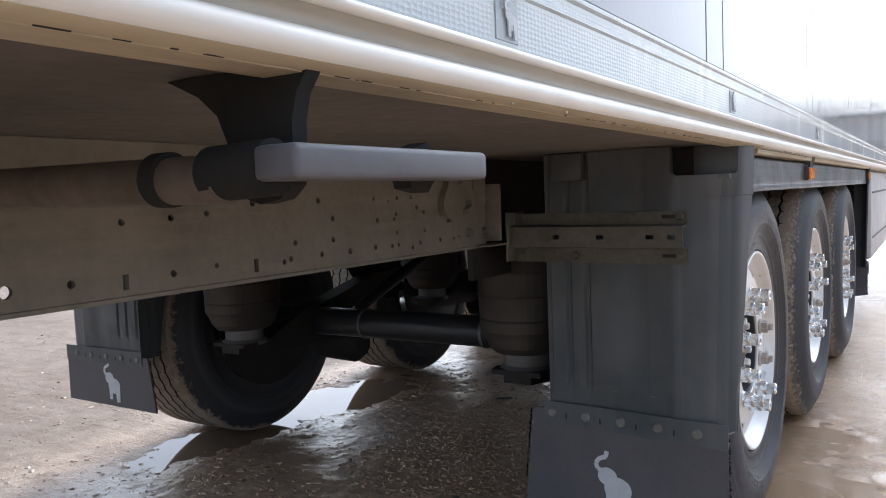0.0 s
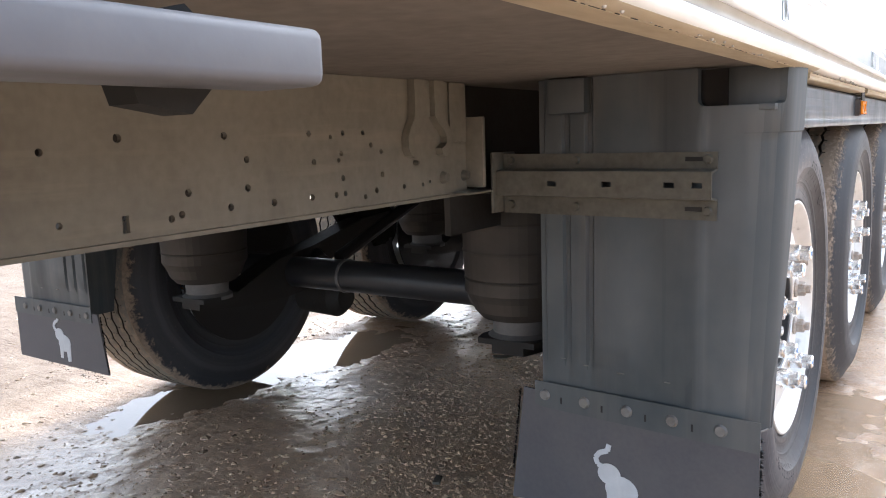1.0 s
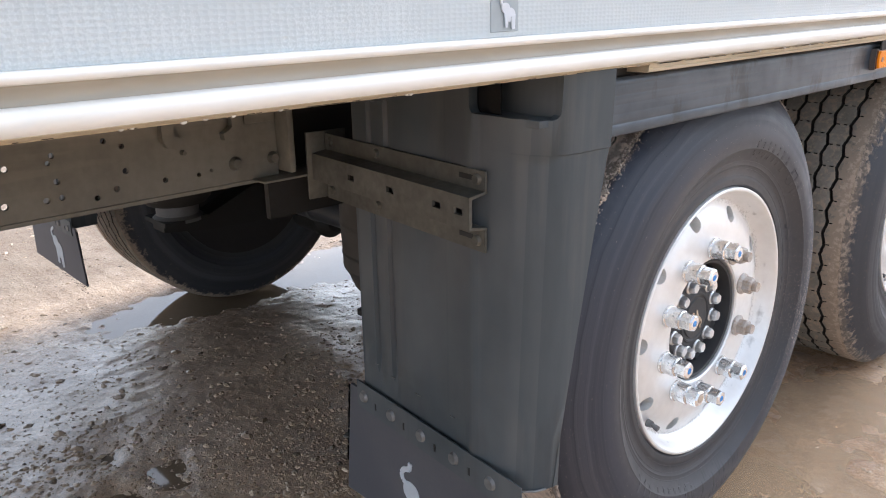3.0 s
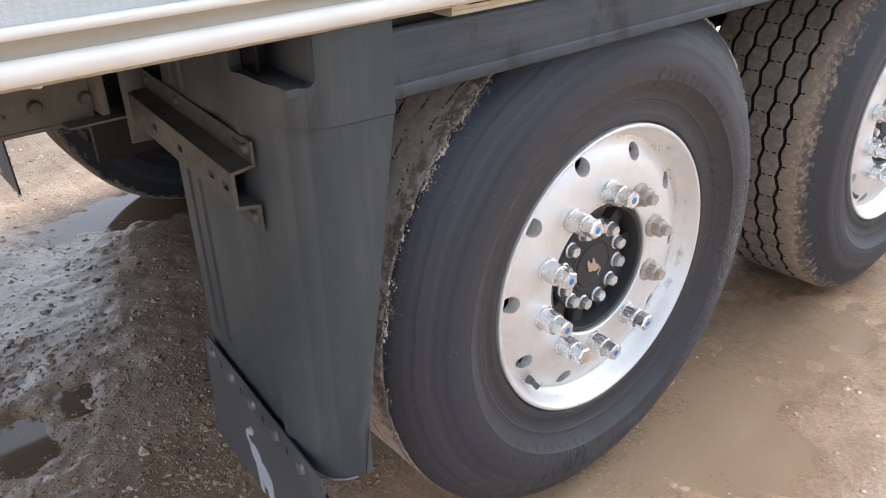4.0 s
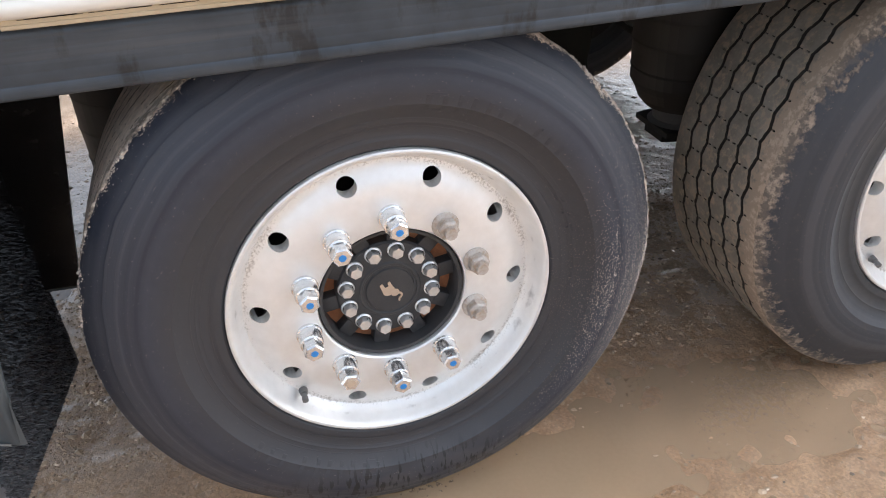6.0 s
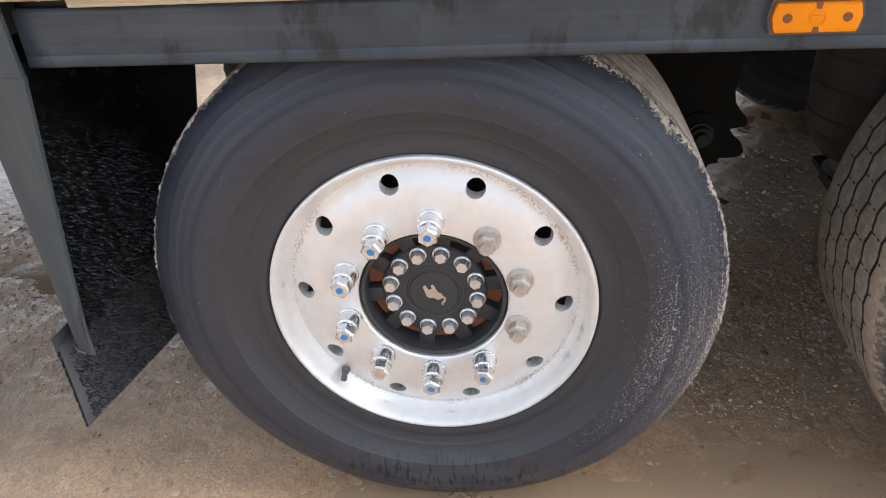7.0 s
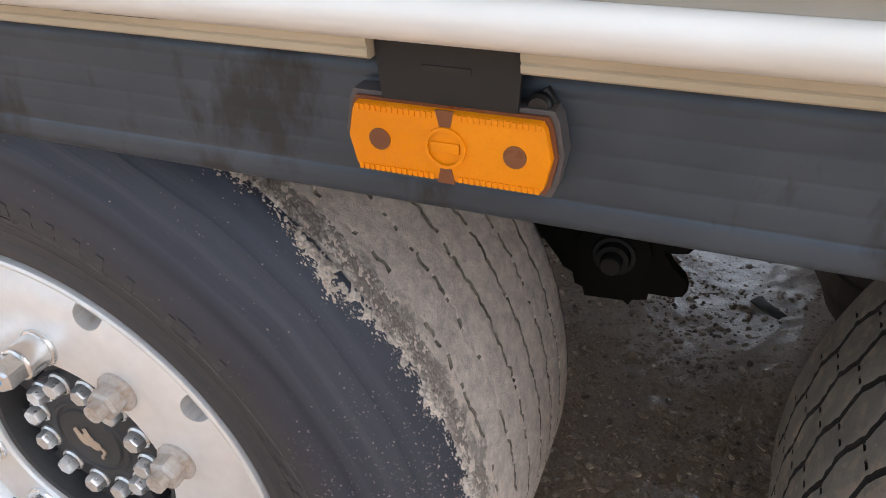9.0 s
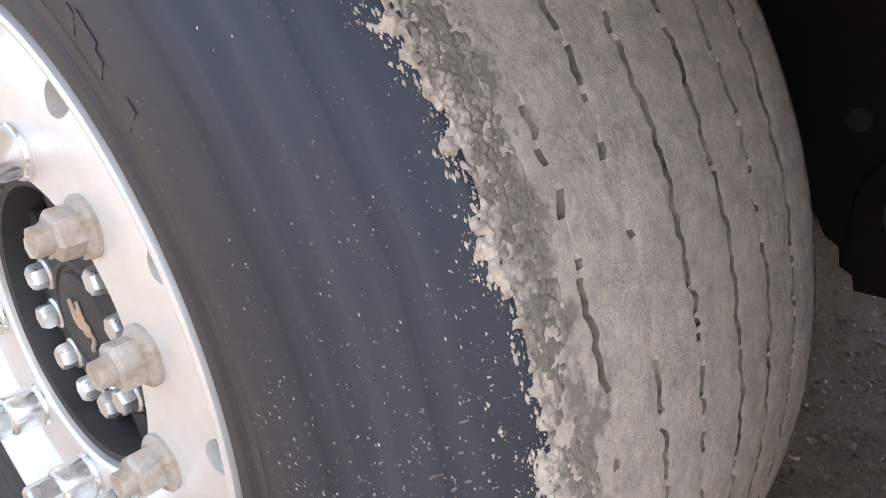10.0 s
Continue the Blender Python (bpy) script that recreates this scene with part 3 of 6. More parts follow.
FILM = mat("water_film", (0.50, 0.355, 0.222), (0.55, 0.40, 0.255), 0.14, 0.24, scale=2, bump=0.02, depth=0.002)
FILM.node_tree.nodes["Principled BSDF"].inputs["Alpha"].default_value = 0.5
LEAF = mat("far_leaves", (0.05, 0.07, 0.03), (0.09, 0.10, 0.05), 0.7, bump=0)
BARK = mat("far_bark", (0.08, 0.06, 0.045), (0.05, 0.04, 0.03), 0.9, bump=0.2)


# ---- mesh helpers ----
def part(name, bm, material, parent=None, label="", at=(0, 0, 0), smooth=30):
    """Links a bmesh as one mesh object under a thing or a part; at: its place in the parent's space."""
    me = bpy.data.meshes.new(name)
    bmesh.ops.recalc_face_normals(bm, faces=bm.faces)
    if smooth:
        lim = radians(smooth)
        for f in bm.faces:
            f.smooth = True
        for e in bm.edges:
            e.smooth = len(e.link_faces) == 2 and e.calc_face_angle(3.14) < lim
    bm.to_mesh(me)
    bm.free()
    for m in material if isinstance(material, (list, tuple)) else [material]:
        me.materials.append(m)
    ob = new(name, me)
    ob.parent = parent
    ob.location = at
    if label:
        tagged(ob, label)
    return ob


def box(bm, lo, hi, bevel=0.0, seg=2):
    r = bmesh.ops.create_cube(bm, size=1)["verts"]
    for v in r:
        v.co = Vector([lo[i] + (v.co[i] + 0.5) * (hi[i] - lo[i]) for i in range(3)])
    if bevel:
        es = list({e for v in r for e in v.link_edges})
        bmesh.ops.bevel(bm, geom=es, offset=bevel, segments=seg, profile=0.5, affect="EDGES")
    return bm


def cyl(bm, a, b, r1, r2=None, seg=20, caps=True):
    a, b = Vector(a), Vector(b)
    d = b - a
    m = Matrix.Translation((a + b) / 2) @ d.to_track_quat("Z", "Y").to_matrix().to_4x4()
    bmesh.ops.create_cone(bm, cap_ends=caps, segments=seg, radius1=r1, radius2=r1 if r2 is None else r2, depth=d.length, matrix=m)
    return bm


def lathe(bm, profile, seg=48, closed=False):
    """Turns (r, x) pairs round the x axis."""
    rings = []
    for r, x in profile:
        rings.append([bm.verts.new((x, r * math.sin(2 * math.pi * k / seg), r * math.cos(2 * math.pi * k / seg))) for k in range(seg)])
    pairs = list(zip(rings, rings[1:])) + ([(rings[-1], rings[0])] if closed else [])
    for p, q in pairs:
        for k in range(seg):
            bm.faces.new((p[k], p[(k + 1) % seg], q[(k + 1) % seg], q[k]))
    return bm


def extrude(bm, outline, lo, hi, axis="y"):
    """A prism of an outline (two coordinates) along an axis; the other two follow in order."""
    def co(p, s):
        return {"x": (s, p[0], p[1]), "y": (p[0], s, p[1]), "z": (p[0], p[1], s)}[axis]
    a = [bm.verts.new(co(p, lo)) for p in outline]
    b = [bm.verts.new(co(p, hi)) for p in outline]
    n = len(a)
    for i in range(n):
        bm.faces.new((a[i], a[(i + 1) % n], b[(i + 1) % n], b[i]))
    bm.faces.new(a)
    bm.faces.new(b[::-1])
    return bm


def carve(ob, cutter_bm):
    """Cuts the cutter's shape out of a mesh object for good."""
    me = bpy.data.meshes.new("cutter")
    bmesh.ops.recalc_face_normals(cutter_bm, faces=cutter_bm.faces)
    cutter_bm.to_mesh(me)
    cutter_bm.free()
    cut = new("cutter", me)
    cut.matrix_world = Matrix.Translation(ob.location)
    keep, ob.parent = ob.parent, None
    md = ob.modifiers.new("cut", "BOOLEAN")
    md.object, md.solver, md.operation, md.use_self = cut, "EXACT", "DIFFERENCE", True
    bpy.context.view_layer.update()
    done = bpy.data.meshes.new_from_object(ob.evaluated_get(bpy.context.evaluated_depsgraph_get()))
    ob.modifiers.clear()
    old, ob.data = ob.data, done
    bpy.data.meshes.remove(old)
    bpy.data.objects.remove(cut)
    ob.parent = keep
    return ob


def tube(bm, points, r, seg=10):
    """A round bar along points."""
    for a, b in zip(points, points[1:]):
        cyl(bm, a, b, r, seg=seg)
    for p in points[1:-1]:
        bmesh.ops.create_uvsphere(bm, u_segments=seg, v_segments=6, radius=r, matrix=Matrix.Translation(p))
    return bm


# ---- ground: one sheet, ruts with puddles ----
PUDDLES = [(-0.02, 0.66, 0.26, 0.60, 0.024), (-0.05, -0.05, 0.22, 0.30, 0.018), (-2.27, -0.22, 0.20, 0.42, 0.032), (-2.22, 0.62, 0.24, 0.50, 0.036)]
POOLS = [(-0.93, -1.34, 0.11, 0.27, 0.018), (-1.15, -0.82, 0.09, 0.06, 0.014), (-1.05, -0.98, 0.11, 0.08, 0.016), (-1.31, -0.93, 0.07, 0.04, 0.010)]   # small ones in the mud, each at its own level
WATERLINE = -0.012


def lattice_noise(x, y, cell, seed):
    """Smooth noise in -1..1 on arrays."""
    rng = np.random.RandomState(seed)
    g = rng.rand(256, 256) * 2 - 1
    u, v = x / cell, y / cell
    i, j = np.floor(u).astype(int), np.floor(v).astype(int)
    fu, fv = u - i, v - j
    fu, fv = fu * fu * (3 - 2 * fu), fv * fv * (3 - 2 * fv)
    i0, j0, i1, j1 = i % 256, j % 256, (i + 1) % 256, (j + 1) % 256
    return (g[i0, j0] * (1 - fu) + g[i1, j0] * fu) * (1 - fv) + (g[i0, j1] * (1 - fu) + g[i1, j1] * fu) * fv


def ground_height(x, y, pools=True):
    x, y = np.asarray(x, float), np.asarray(y, float)
    near = np.exp(-((x + 1) ** 2 + y ** 2) / 60)
    h = 0.010 * lattice_noise(x, y, 0.9, 3) + 0.008 * lattice_noise(x, y, 0.31, 4) + (0.0034 * lattice_noise(x, y, 0.11, 5) + 0.0022 * lattice_noise(x, y, 0.05, 6) + 0.0015 * lattice_noise(x, y, 0.026, 7) + 0.0030 * np.maximum(lattice_noise(x, y, 0.021, 8), 0) ** 2) * near * (0.22 + 0.78 / (1 + np.exp(np.clip((x + 0.12) * 14, -50, 50))))
    h = h + 0.030 * np.exp(-((x + 1.35) / 0.45) ** 2)
    for px, py, rx, ry, d in PUDDLES:
        wob = 0.25 * lattice_noise(x, y, 0.22, 9) + 0.3 * lattice_noise(x, y, 0.055, 10)
        q = ((x - px) / rx) ** 2 + ((y - py) / ry) ** 2
        h = h - d * np.exp(-np.maximum(q + wob, 0) ** 1.5)
    for px, py, rx, ry, d in POOLS if pools else ():
        wob = 0.45 * lattice_noise(x, y, 0.12, 11) + 0.4 * lattice_noise(x, y, 0.04, 12)
        q = ((x - px) / rx) ** 2 + ((y - py) / ry) ** 2
        f = np.exp(-np.maximum(q + wob, 0) ** 2)
        h = h * (1 - 0.75 * f) + 0.75 * f * POOL_LEVEL[px] - 0.55 * d * f
    return h


POOL_LEVEL = {}
for px, py, rx, ry, d in POOLS:
    POOL_LEVEL[px] = float(ground_height(px, py, False)) - 0.004


def sheet(name, xs, ys, drop=0.0):
    gx, gy = np.meshgrid(xs, ys, indexing="ij")
    gz = ground_height(gx, gy) - drop
    verts = np.stack([gx, gy, gz], -1).reshape(-1, 3)
    nx, ny = len(xs), len(ys)
    idx = np.arange(nx * ny).reshape(nx, ny)
    faces = np.stack([idx[:-1, :-1], idx[1:, :-1], idx[1:, 1:], idx[:-1, 1:]], -1).reshape(-1, 4)
    me = bpy.data.meshes.new(name)
    me.from_pydata(verts.tolist(), [], faces.tolist())
    me.polygons.foreach_set("use_smooth", [True] * len(me.polygons))
    return me


def graded(lo, hi, inner_lo, inner_hi, step):
    mid = list(np.arange(inner_lo, inner_hi + 1e-6, step))
    out, s, p = [], step, inner_hi
    while p < hi:
        s *= 1.25
        p += s
        out.append(min(p, hi))
    back, s, p = [], step, inner_lo
    while p > lo:
        s *= 1.25
        p -= s
        back.append(max(p, lo))
    return np.array(back[::-1] + mid + out)


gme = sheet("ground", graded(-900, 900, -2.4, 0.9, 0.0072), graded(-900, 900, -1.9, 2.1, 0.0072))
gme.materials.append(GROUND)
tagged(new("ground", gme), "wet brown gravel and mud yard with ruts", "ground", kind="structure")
for k, (px, py, rx, ry, d) in enumerate(PUDDLES):
    bm = bmesh.new()
    bmesh.ops.create_circle(bm, cap_ends=True, segments=40, radius=1.0)
    for v in bm.verts:
        v.co = Vector((v.co.x * rx * 1.5, v.co.y * ry * 1.5, 0))
    w = part("puddle", bm, FILM if k < 2 else WATER, None, at=(px, py, WATERLINE - 0.0004 * k), smooth=0)
    tagged(w, "shallow brown rainwater puddle in the gravel", "puddle", kind="structure")

for k, (px, py, rx, ry, d) in enumerate(POOLS):
    bm = bmesh.new()
    bmesh.ops.create_circle(bm, cap_ends=True, segments=32, radius=1.0)
    for v in bm.verts:
        v.co = Vector((v.co.x * rx * 1.3, v.co.y * ry * 1.3, 0))
    w = part("puddle", bm, WATER, None, at=(px, py, POOL_LEVEL[px] - 0.004), smooth=0)
    tagged(w, "small brown rainwater pool in the mud", "puddle", kind="structure")

rng = random.Random(7)
verts, faces = [], []
OCT = [(1, 0, 0), (-1, 0, 0), (0, 1, 0), (0, -1, 0), (0, 0, 1), (0, 0, -1)]
OF = [(0, 2, 4), (2, 1, 4), (1, 3, 4), (3, 0, 4), (2, 0, 5), (1, 2, 5), (3, 1, 5), (0, 3, 5)]
bm = bmesh.new()
bmesh.ops.create_icosphere(bm, subdivisions=1, radius=1.0)
ICO, IF = [tuple(v.co) for v in bm.verts], [tuple(v.index for v in f.verts) for f in bm.faces]
bm.free()


def strew(count, x0, x1, y0, y1, least, more, power, keep_out=0.8, shape=(OCT, OF), flat=0.62):
    """Stones of many sizes, sunk a little into the mud."""
    sx, sy = [rng.uniform(x0, x1) for k in range(count)], [rng.uniform(y0, y1) for k in range(count)]
    patch = lattice_noise(np.array(sx), np.array(sy), 0.45, 14)
    for x, y, z, q in zip(sx, sy, ground_height(sx, sy), patch):
        r = least + more * rng.random() ** power
        if z < WATERLINE - 0.005 and rng.random() < 0.93 or x > -0.25 + 0.1 * math.sin(3 * y) and rng.random() < keep_out or rng.random() < 0.35 - 0.6 * q:
            continue
        a, c = rng.random() * 6.28, rng.uniform(1.0, 1.5)
        base = len(verts)
        for ox, oy, oz in shape[0]:
            k = r * rng.uniform(0.72, 1.25)
            verts.append((x + k * (ox * math.cos(a) * c - oy * math.sin(a)), y + k * (ox * math.sin(a) * c + oy * math.cos(a)), z + k * flat * oz - 0.12 * r))
        faces.extend(tuple(base + i for i in f) for f in shape[1])


strew(9000, -2.7, 1.4, -2.2, 3.4, 0.0016, 0.005, 4.0)
strew(42000, -1.15, -0.35, -1.8, 1.4, 0.0016, 0.0055, 3.4)
strew(9000, -2.15, -0.9, -1.8, 1.4, 0.0016, 0.0058, 3.4)
strew(3600, -2.6, -0.3, -1.9, 1.6, 0.004, 0.008, 2.4, shape=(ICO, IF))
strew(7000, -1.5, -0.55, -1.7, 1.2, 0.003, 0.0072, 2.6, shape=(ICO, IF), flat=0.75)
strew(230, -2.6, -0.4, -1.9, 1.6, 0.009, 0.009, 2.0, shape=(ICO, IF), flat=0.7)
strew(3600, -0.3, 1.3, -0.9, 2.2, 0.002, 0.008, 2.8, keep_out=0.0, shape=(ICO, IF), flat=0.4)
strew(6000, -6.0, -2.5, -3.5, 3.5, 0.004, 0.011, 4.0, shape=(ICO, IF))
me = bpy.data.meshes.new("gravel")
me.from_pydata(verts, [], faces)
me.materials.append(STONE)
tagged(new("gravel", me), "small wet stones strewn over the mud", "gravel", kind="stuff")
for x, y, a, s in [(-1.38, 0.82, 0.9, 0.045), (-1.55, 1.3, 0.2, 0.03), (-0.95, -0.35, 2.0, 0.03)]:
    bm = box(bmesh.new(), (-s, -s * 0.35, 0), (s, s * 0.35, 0.008), 0.002)
    chip = part("wood_chip", bm, ALU_DIRTY, None, at=(x, y, float(ground_height(x, y)) - 0.001))
    chip.rotation_euler = (0.05, 0.08, a)
    tagged(chip, "small flat scrap of wood lying on the ground", "scrap")

# ---- the trailer ----
trailer = tagged(new("semi_trailer"), "white refrigerated semi-trailer with three axles on wet gravel", "trailer")
MID = -1.27          # its middle line
Y0, Y1 = -3.35, 9.5   # its ends
SPACING = 1.335
HUBZ = 0.52

# body: lower white profile, cream strip, grey kick band, upper panels, floor
prof = [(0.005, 1.1125), (0.040, 1.1125), (0.051, 1.1145), (0.057, 1.1190), (0.0600, 1.1250), (0.0595, 1.1310), (0.0565, 1.1360), (0.0520, 1.1390), (0.005, 1.1390)]
part("bottom_profile", extrude(bmesh.new(), prof, Y0, Y1), WHITE, trailer, "white rounded aluminium bottom edge profile", smooth=40)
# The hollow is set darker and more tan than the ridges beside it.
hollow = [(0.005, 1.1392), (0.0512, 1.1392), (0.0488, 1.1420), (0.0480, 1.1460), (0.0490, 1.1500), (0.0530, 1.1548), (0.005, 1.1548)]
part("profile_hollow", extrude(bmesh.new(), hollow, Y0, Y1), HOLLOW_TAN, trailer, "tan hollow between the profile's two ridges", smooth=60)
ridge = [(0.005, 1.1550), (0.0540, 1.1550), (0.0575, 1.1565), (0.0590, 1.1600), (0.0575, 1.1640), (0.0530, 1.1655), (0.005, 1.1655)]
part("profile_ridge", extrude(bmesh.new(), ridge, Y0, Y1), WHITE, trailer, smooth=60)
for a, b in ((-0.47, 0.5085), (0.5885, 3.26), (3.34, 5.56), (5.64, Y1 - 0.1)):
    part("seal_strip", extrude(bmesh.new(), [(-0.001, 1.0985), (0.0345, 1.0985), (0.0372, 1.1003), (0.0376, 1.1040), (0.0366, 1.1050), (0.0378, 1.1060), (0.0388, 1.1116), (-0.001, 1.1116)], a, b), CREAM, trailer, "dirty cream strip under the body edge")
part("underside_strip", box(bmesh.new(), (0.004, Y0, 1.1108), (0.0405, -0.475, 1.1123)), CREAM, trailer, "cream underside of the bottom profile")
# Tan shell paints in the shade under the profile's edge, along with road film.
part("profile_shade", extrude(bmesh.new(), [(0.0408, 1.1118), (0.0510, 1.1137), (0.0552, 1.1166), (0.0545, 1.1172), (0.0508, 1.1146), (0.0408, 1.1126)], Y0, -0.475), CREAM, trailer, "tan shade and road film along the profile's lower edge", smooth=60)
rd = random.Random(6)
bm = bmesh.new()
for k in range(60):
    yy, ll = rd.uniform(Y0 + 0.05, -0.5), rd.uniform(0.004, 0.016)
    box(bm, (0.0402, yy, 1.1112), (0.0402 + rd.uniform(0.0006, 0.0016), yy + ll, 1.1124))
for k in range(46):
    yy, ll = -0.45 + 0.85 * rd.random() ** 1.3, rd.uniform(0.008, 0.05)
    box(bm, (0.0380, yy, 1.1100), (0.0388, yy + ll, 1.1100 + rd.uniform(0.0006, 0.0014)))
grime = part("grime", bm, DARK, trailer, smooth=0)
tagged(grime, "broken dark line of grime along the seam", kind="stuff")
part("kick_panel", extrude(bmesh.new(), [(-0.05, 1.1658), (0.050, 1.1658), (0.050, 1.2195), (0.053, 1.222), (0.053, 1.227), (0.050, 1.230), (0.050, 1.240), (0.054, 1.243), (0.054, 1.248), (0.048, 1.251), (-0.05, 1.251)], Y0, Y1), PANEL, trailer, "grey textured kick panel with two ridges", smooth=20)
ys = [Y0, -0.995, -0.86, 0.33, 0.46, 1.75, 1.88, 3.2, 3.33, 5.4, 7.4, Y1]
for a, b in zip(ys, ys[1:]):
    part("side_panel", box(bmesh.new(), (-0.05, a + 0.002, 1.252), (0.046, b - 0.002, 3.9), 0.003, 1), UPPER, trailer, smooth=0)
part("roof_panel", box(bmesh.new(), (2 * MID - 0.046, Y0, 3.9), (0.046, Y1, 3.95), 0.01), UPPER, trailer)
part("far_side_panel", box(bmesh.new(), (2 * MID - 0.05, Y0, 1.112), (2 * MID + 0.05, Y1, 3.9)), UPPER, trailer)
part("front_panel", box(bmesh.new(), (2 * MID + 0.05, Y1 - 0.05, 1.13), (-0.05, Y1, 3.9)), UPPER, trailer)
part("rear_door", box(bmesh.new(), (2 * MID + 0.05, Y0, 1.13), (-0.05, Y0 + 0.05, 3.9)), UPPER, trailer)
part("floor_pan", box(bmesh.new(), (2 * MID - 0.005, Y0, 1.120), (0.004, Y1, 1.16)), UNDER, trailer, "dirty brown underside of the floor")


def emblem(bm, s, t=0.0012):
    """A plain pale shape: a body with two legs, a head and a raised trunk, in the x-z plane, about s high."""
    def disc(cx, cz, rx, rz, n=18):
        extrude(bm, [(s * (cx + rx * math.cos(2 * math.pi * k / n)), s * (cz + rz * math.sin(2 * math.pi * k / n))) for k in range(n)], -t * (1 + 0.15 * (cx < 0)), 0)
    disc(0.08, 0.36, 0.24, 0.2)
    disc(-0.1, 0.55, 0.17, 0.15)
    extrude(bm, [(s * x, s * z) for x, z in ((-0.12, 0.0), (-0.02, 0.0), (0.02, 0.36), (-0.14, 0.4))], -t * 1.3, 0)
    extrude(bm, [(s * x, s * z) for x, z in ((0.17, -0.06), (0.29, -0.04), (0.31, 0.36), (0.12, 0.3))], -t * 1.45, 0)
    pts = [(-0.14, 0.62), (-0.27, 0.66), (-0.3, 0.75), (-0.24, 0.83), (-0.12, 0.88), (-0.1, 0.97)]
    for q, ((ax, az), (bx, bz)) in enumerate(zip(pts, pts[1:])):
        d = Vector((bx - ax, bz - az)).normalized() * 0.035
        extrude(bm, [(s * (ax + d.y), s * (az - d.x)), (s * (bx + d.y), s * (bz - d.x)), (s * (bx - d.y), s * (bz + d.x)), (s * (ax - d.y), s * (az + d.x))], -t * (1.6 + 0.12 * q), 0)
    return bm


for yy in (-1.81, -0.803, 0.54):
    part("badge_plate", box(bmesh.new(), (0.0495, yy - 0.024, 1.1715), (0.0512, yy + 0.024, 1.2175), 0.0008, 1), SMOOTHGREY, trailer, "smooth grey plate behind the emblem")
    bm = emblem(bmesh.new(), 0.040)
    bmesh.ops.rotate(bm, verts=bm.verts, matrix=Matrix.Rotation(radians(90), 3, "Z"))
    part("emblem", bm, LOGO, trailer, "small pale plain emblem", at=(0.0525, yy + 0.003, 1.1765), smooth=0)

rd = random.Random(4)
for k in range(22):
    bm = bmesh.new()
    bmesh.ops.create_icosphere(bm, subdivisions=2, radius=rd.uniform(0.0012, 0.0024), matrix=Matrix.Diagonal((1, 1.6, 1.1, 1)))
    part("water_drop", bm, DROP, trailer, at=(0.046 + rd.uniform(-0.004, 0.005), rd.uniform(-1.9, 0.4), 1.1128))
# grooved side rail above the wheels
g = [(-0.005, 1.006), (0.011, 1.005), (0.0145, 1.0075), (0.0153, 1.012), (0.0153, 1.021), (0.0144, 1.0230), (0.0140, 1.0240), (0.0144, 1.0250), (0.0150, 1.027)]
for z in (1.037, 1.051, 1.065, 1.079):
    g += [(0.0151, z), (0.01495, z + 0.0012), (0.0148, z + 0.0022), (0.01495, z + 0.0032), (0.0151, z + 0.0044)]
g += [(0.015, 1.088), (0.011, 1.093), (-0.03, 1.093), (-0.03, 1.087), (0.005, 1.087), (0.005, 1.014), (-0.005, 1.014)]
part("side_rail", extrude(bmesh.new(), g, -0.572, 3.47), RAIL, trailer, "dark grey grooved aluminium rail over the wheels", smooth=50)
part("far_side_rail", extrude(bmesh.new(), [(2 * MID - a, b) for a, b in g], -0.572, 3.47), RAIL, trailer, smooth=50)
part("far_upper_batten", box(bmesh.new(), (2 * MID + 0.001, -0.57, 1.093), (2 * MID + 0.06, 3.47, 1.119)), DARK, trailer)
part("upper_batten", box(bmesh.new(), (-0.06, -0.57, 1.093), (-0.001, 3.47, 1.119)), DARK, trailer)


# chassis beams
def chassis_beam(x, side):
    bm = extrude(bmesh.new(), [(x, 0.8965), (x + 0.008 * side, 0.8965), (x + 0.008 * side, 1.119), (x, 1.119)], Y0, -0.745)
    beam = part("chassis_beam", bm, BEAM, trailer, "olive grey chassis web with drilled holes")
    bm = bmesh.new()
    for y, z, r in HOLES:
        cyl(bm, (x - 0.05, y, z), (x + 0.05, y, z), r * 0.8, seg=12)
    for y, z in ((-1.553, 0.917), (-1.809, 0.917)):
        box(bm, (x - 0.05, y - 0.005, z - 0.011), (x + 0.05, y + 0.005, z + 0.011))
    carve(beam, bm)
    part("flange", box(bmesh.new(), (x - 0.08 * side, Y0, 0.8895), (x + 0.010 * side, -0.745, 0.896)), BEAM, beam)
    # Dark disc added behind one hole so bright ground can't show through.
    part("dark_disc", cyl(bmesh.new(), (x - 0.012 * side, -1.893, 0.923), (x - 0.001 * side, -1.893, 0.923), 0.011, seg=12), DARK, beam)
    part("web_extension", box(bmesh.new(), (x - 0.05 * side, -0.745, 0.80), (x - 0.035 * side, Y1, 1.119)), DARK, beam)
    # Added dark plate that closes a bright gap between the wheels.
    part("gap_plate", box(bmesh.new(), (x - 0.05 * side, 1.06, 0.735), (x - 0.035 * side, 1.34, 0.7995)), DARK, beam)
    return beam


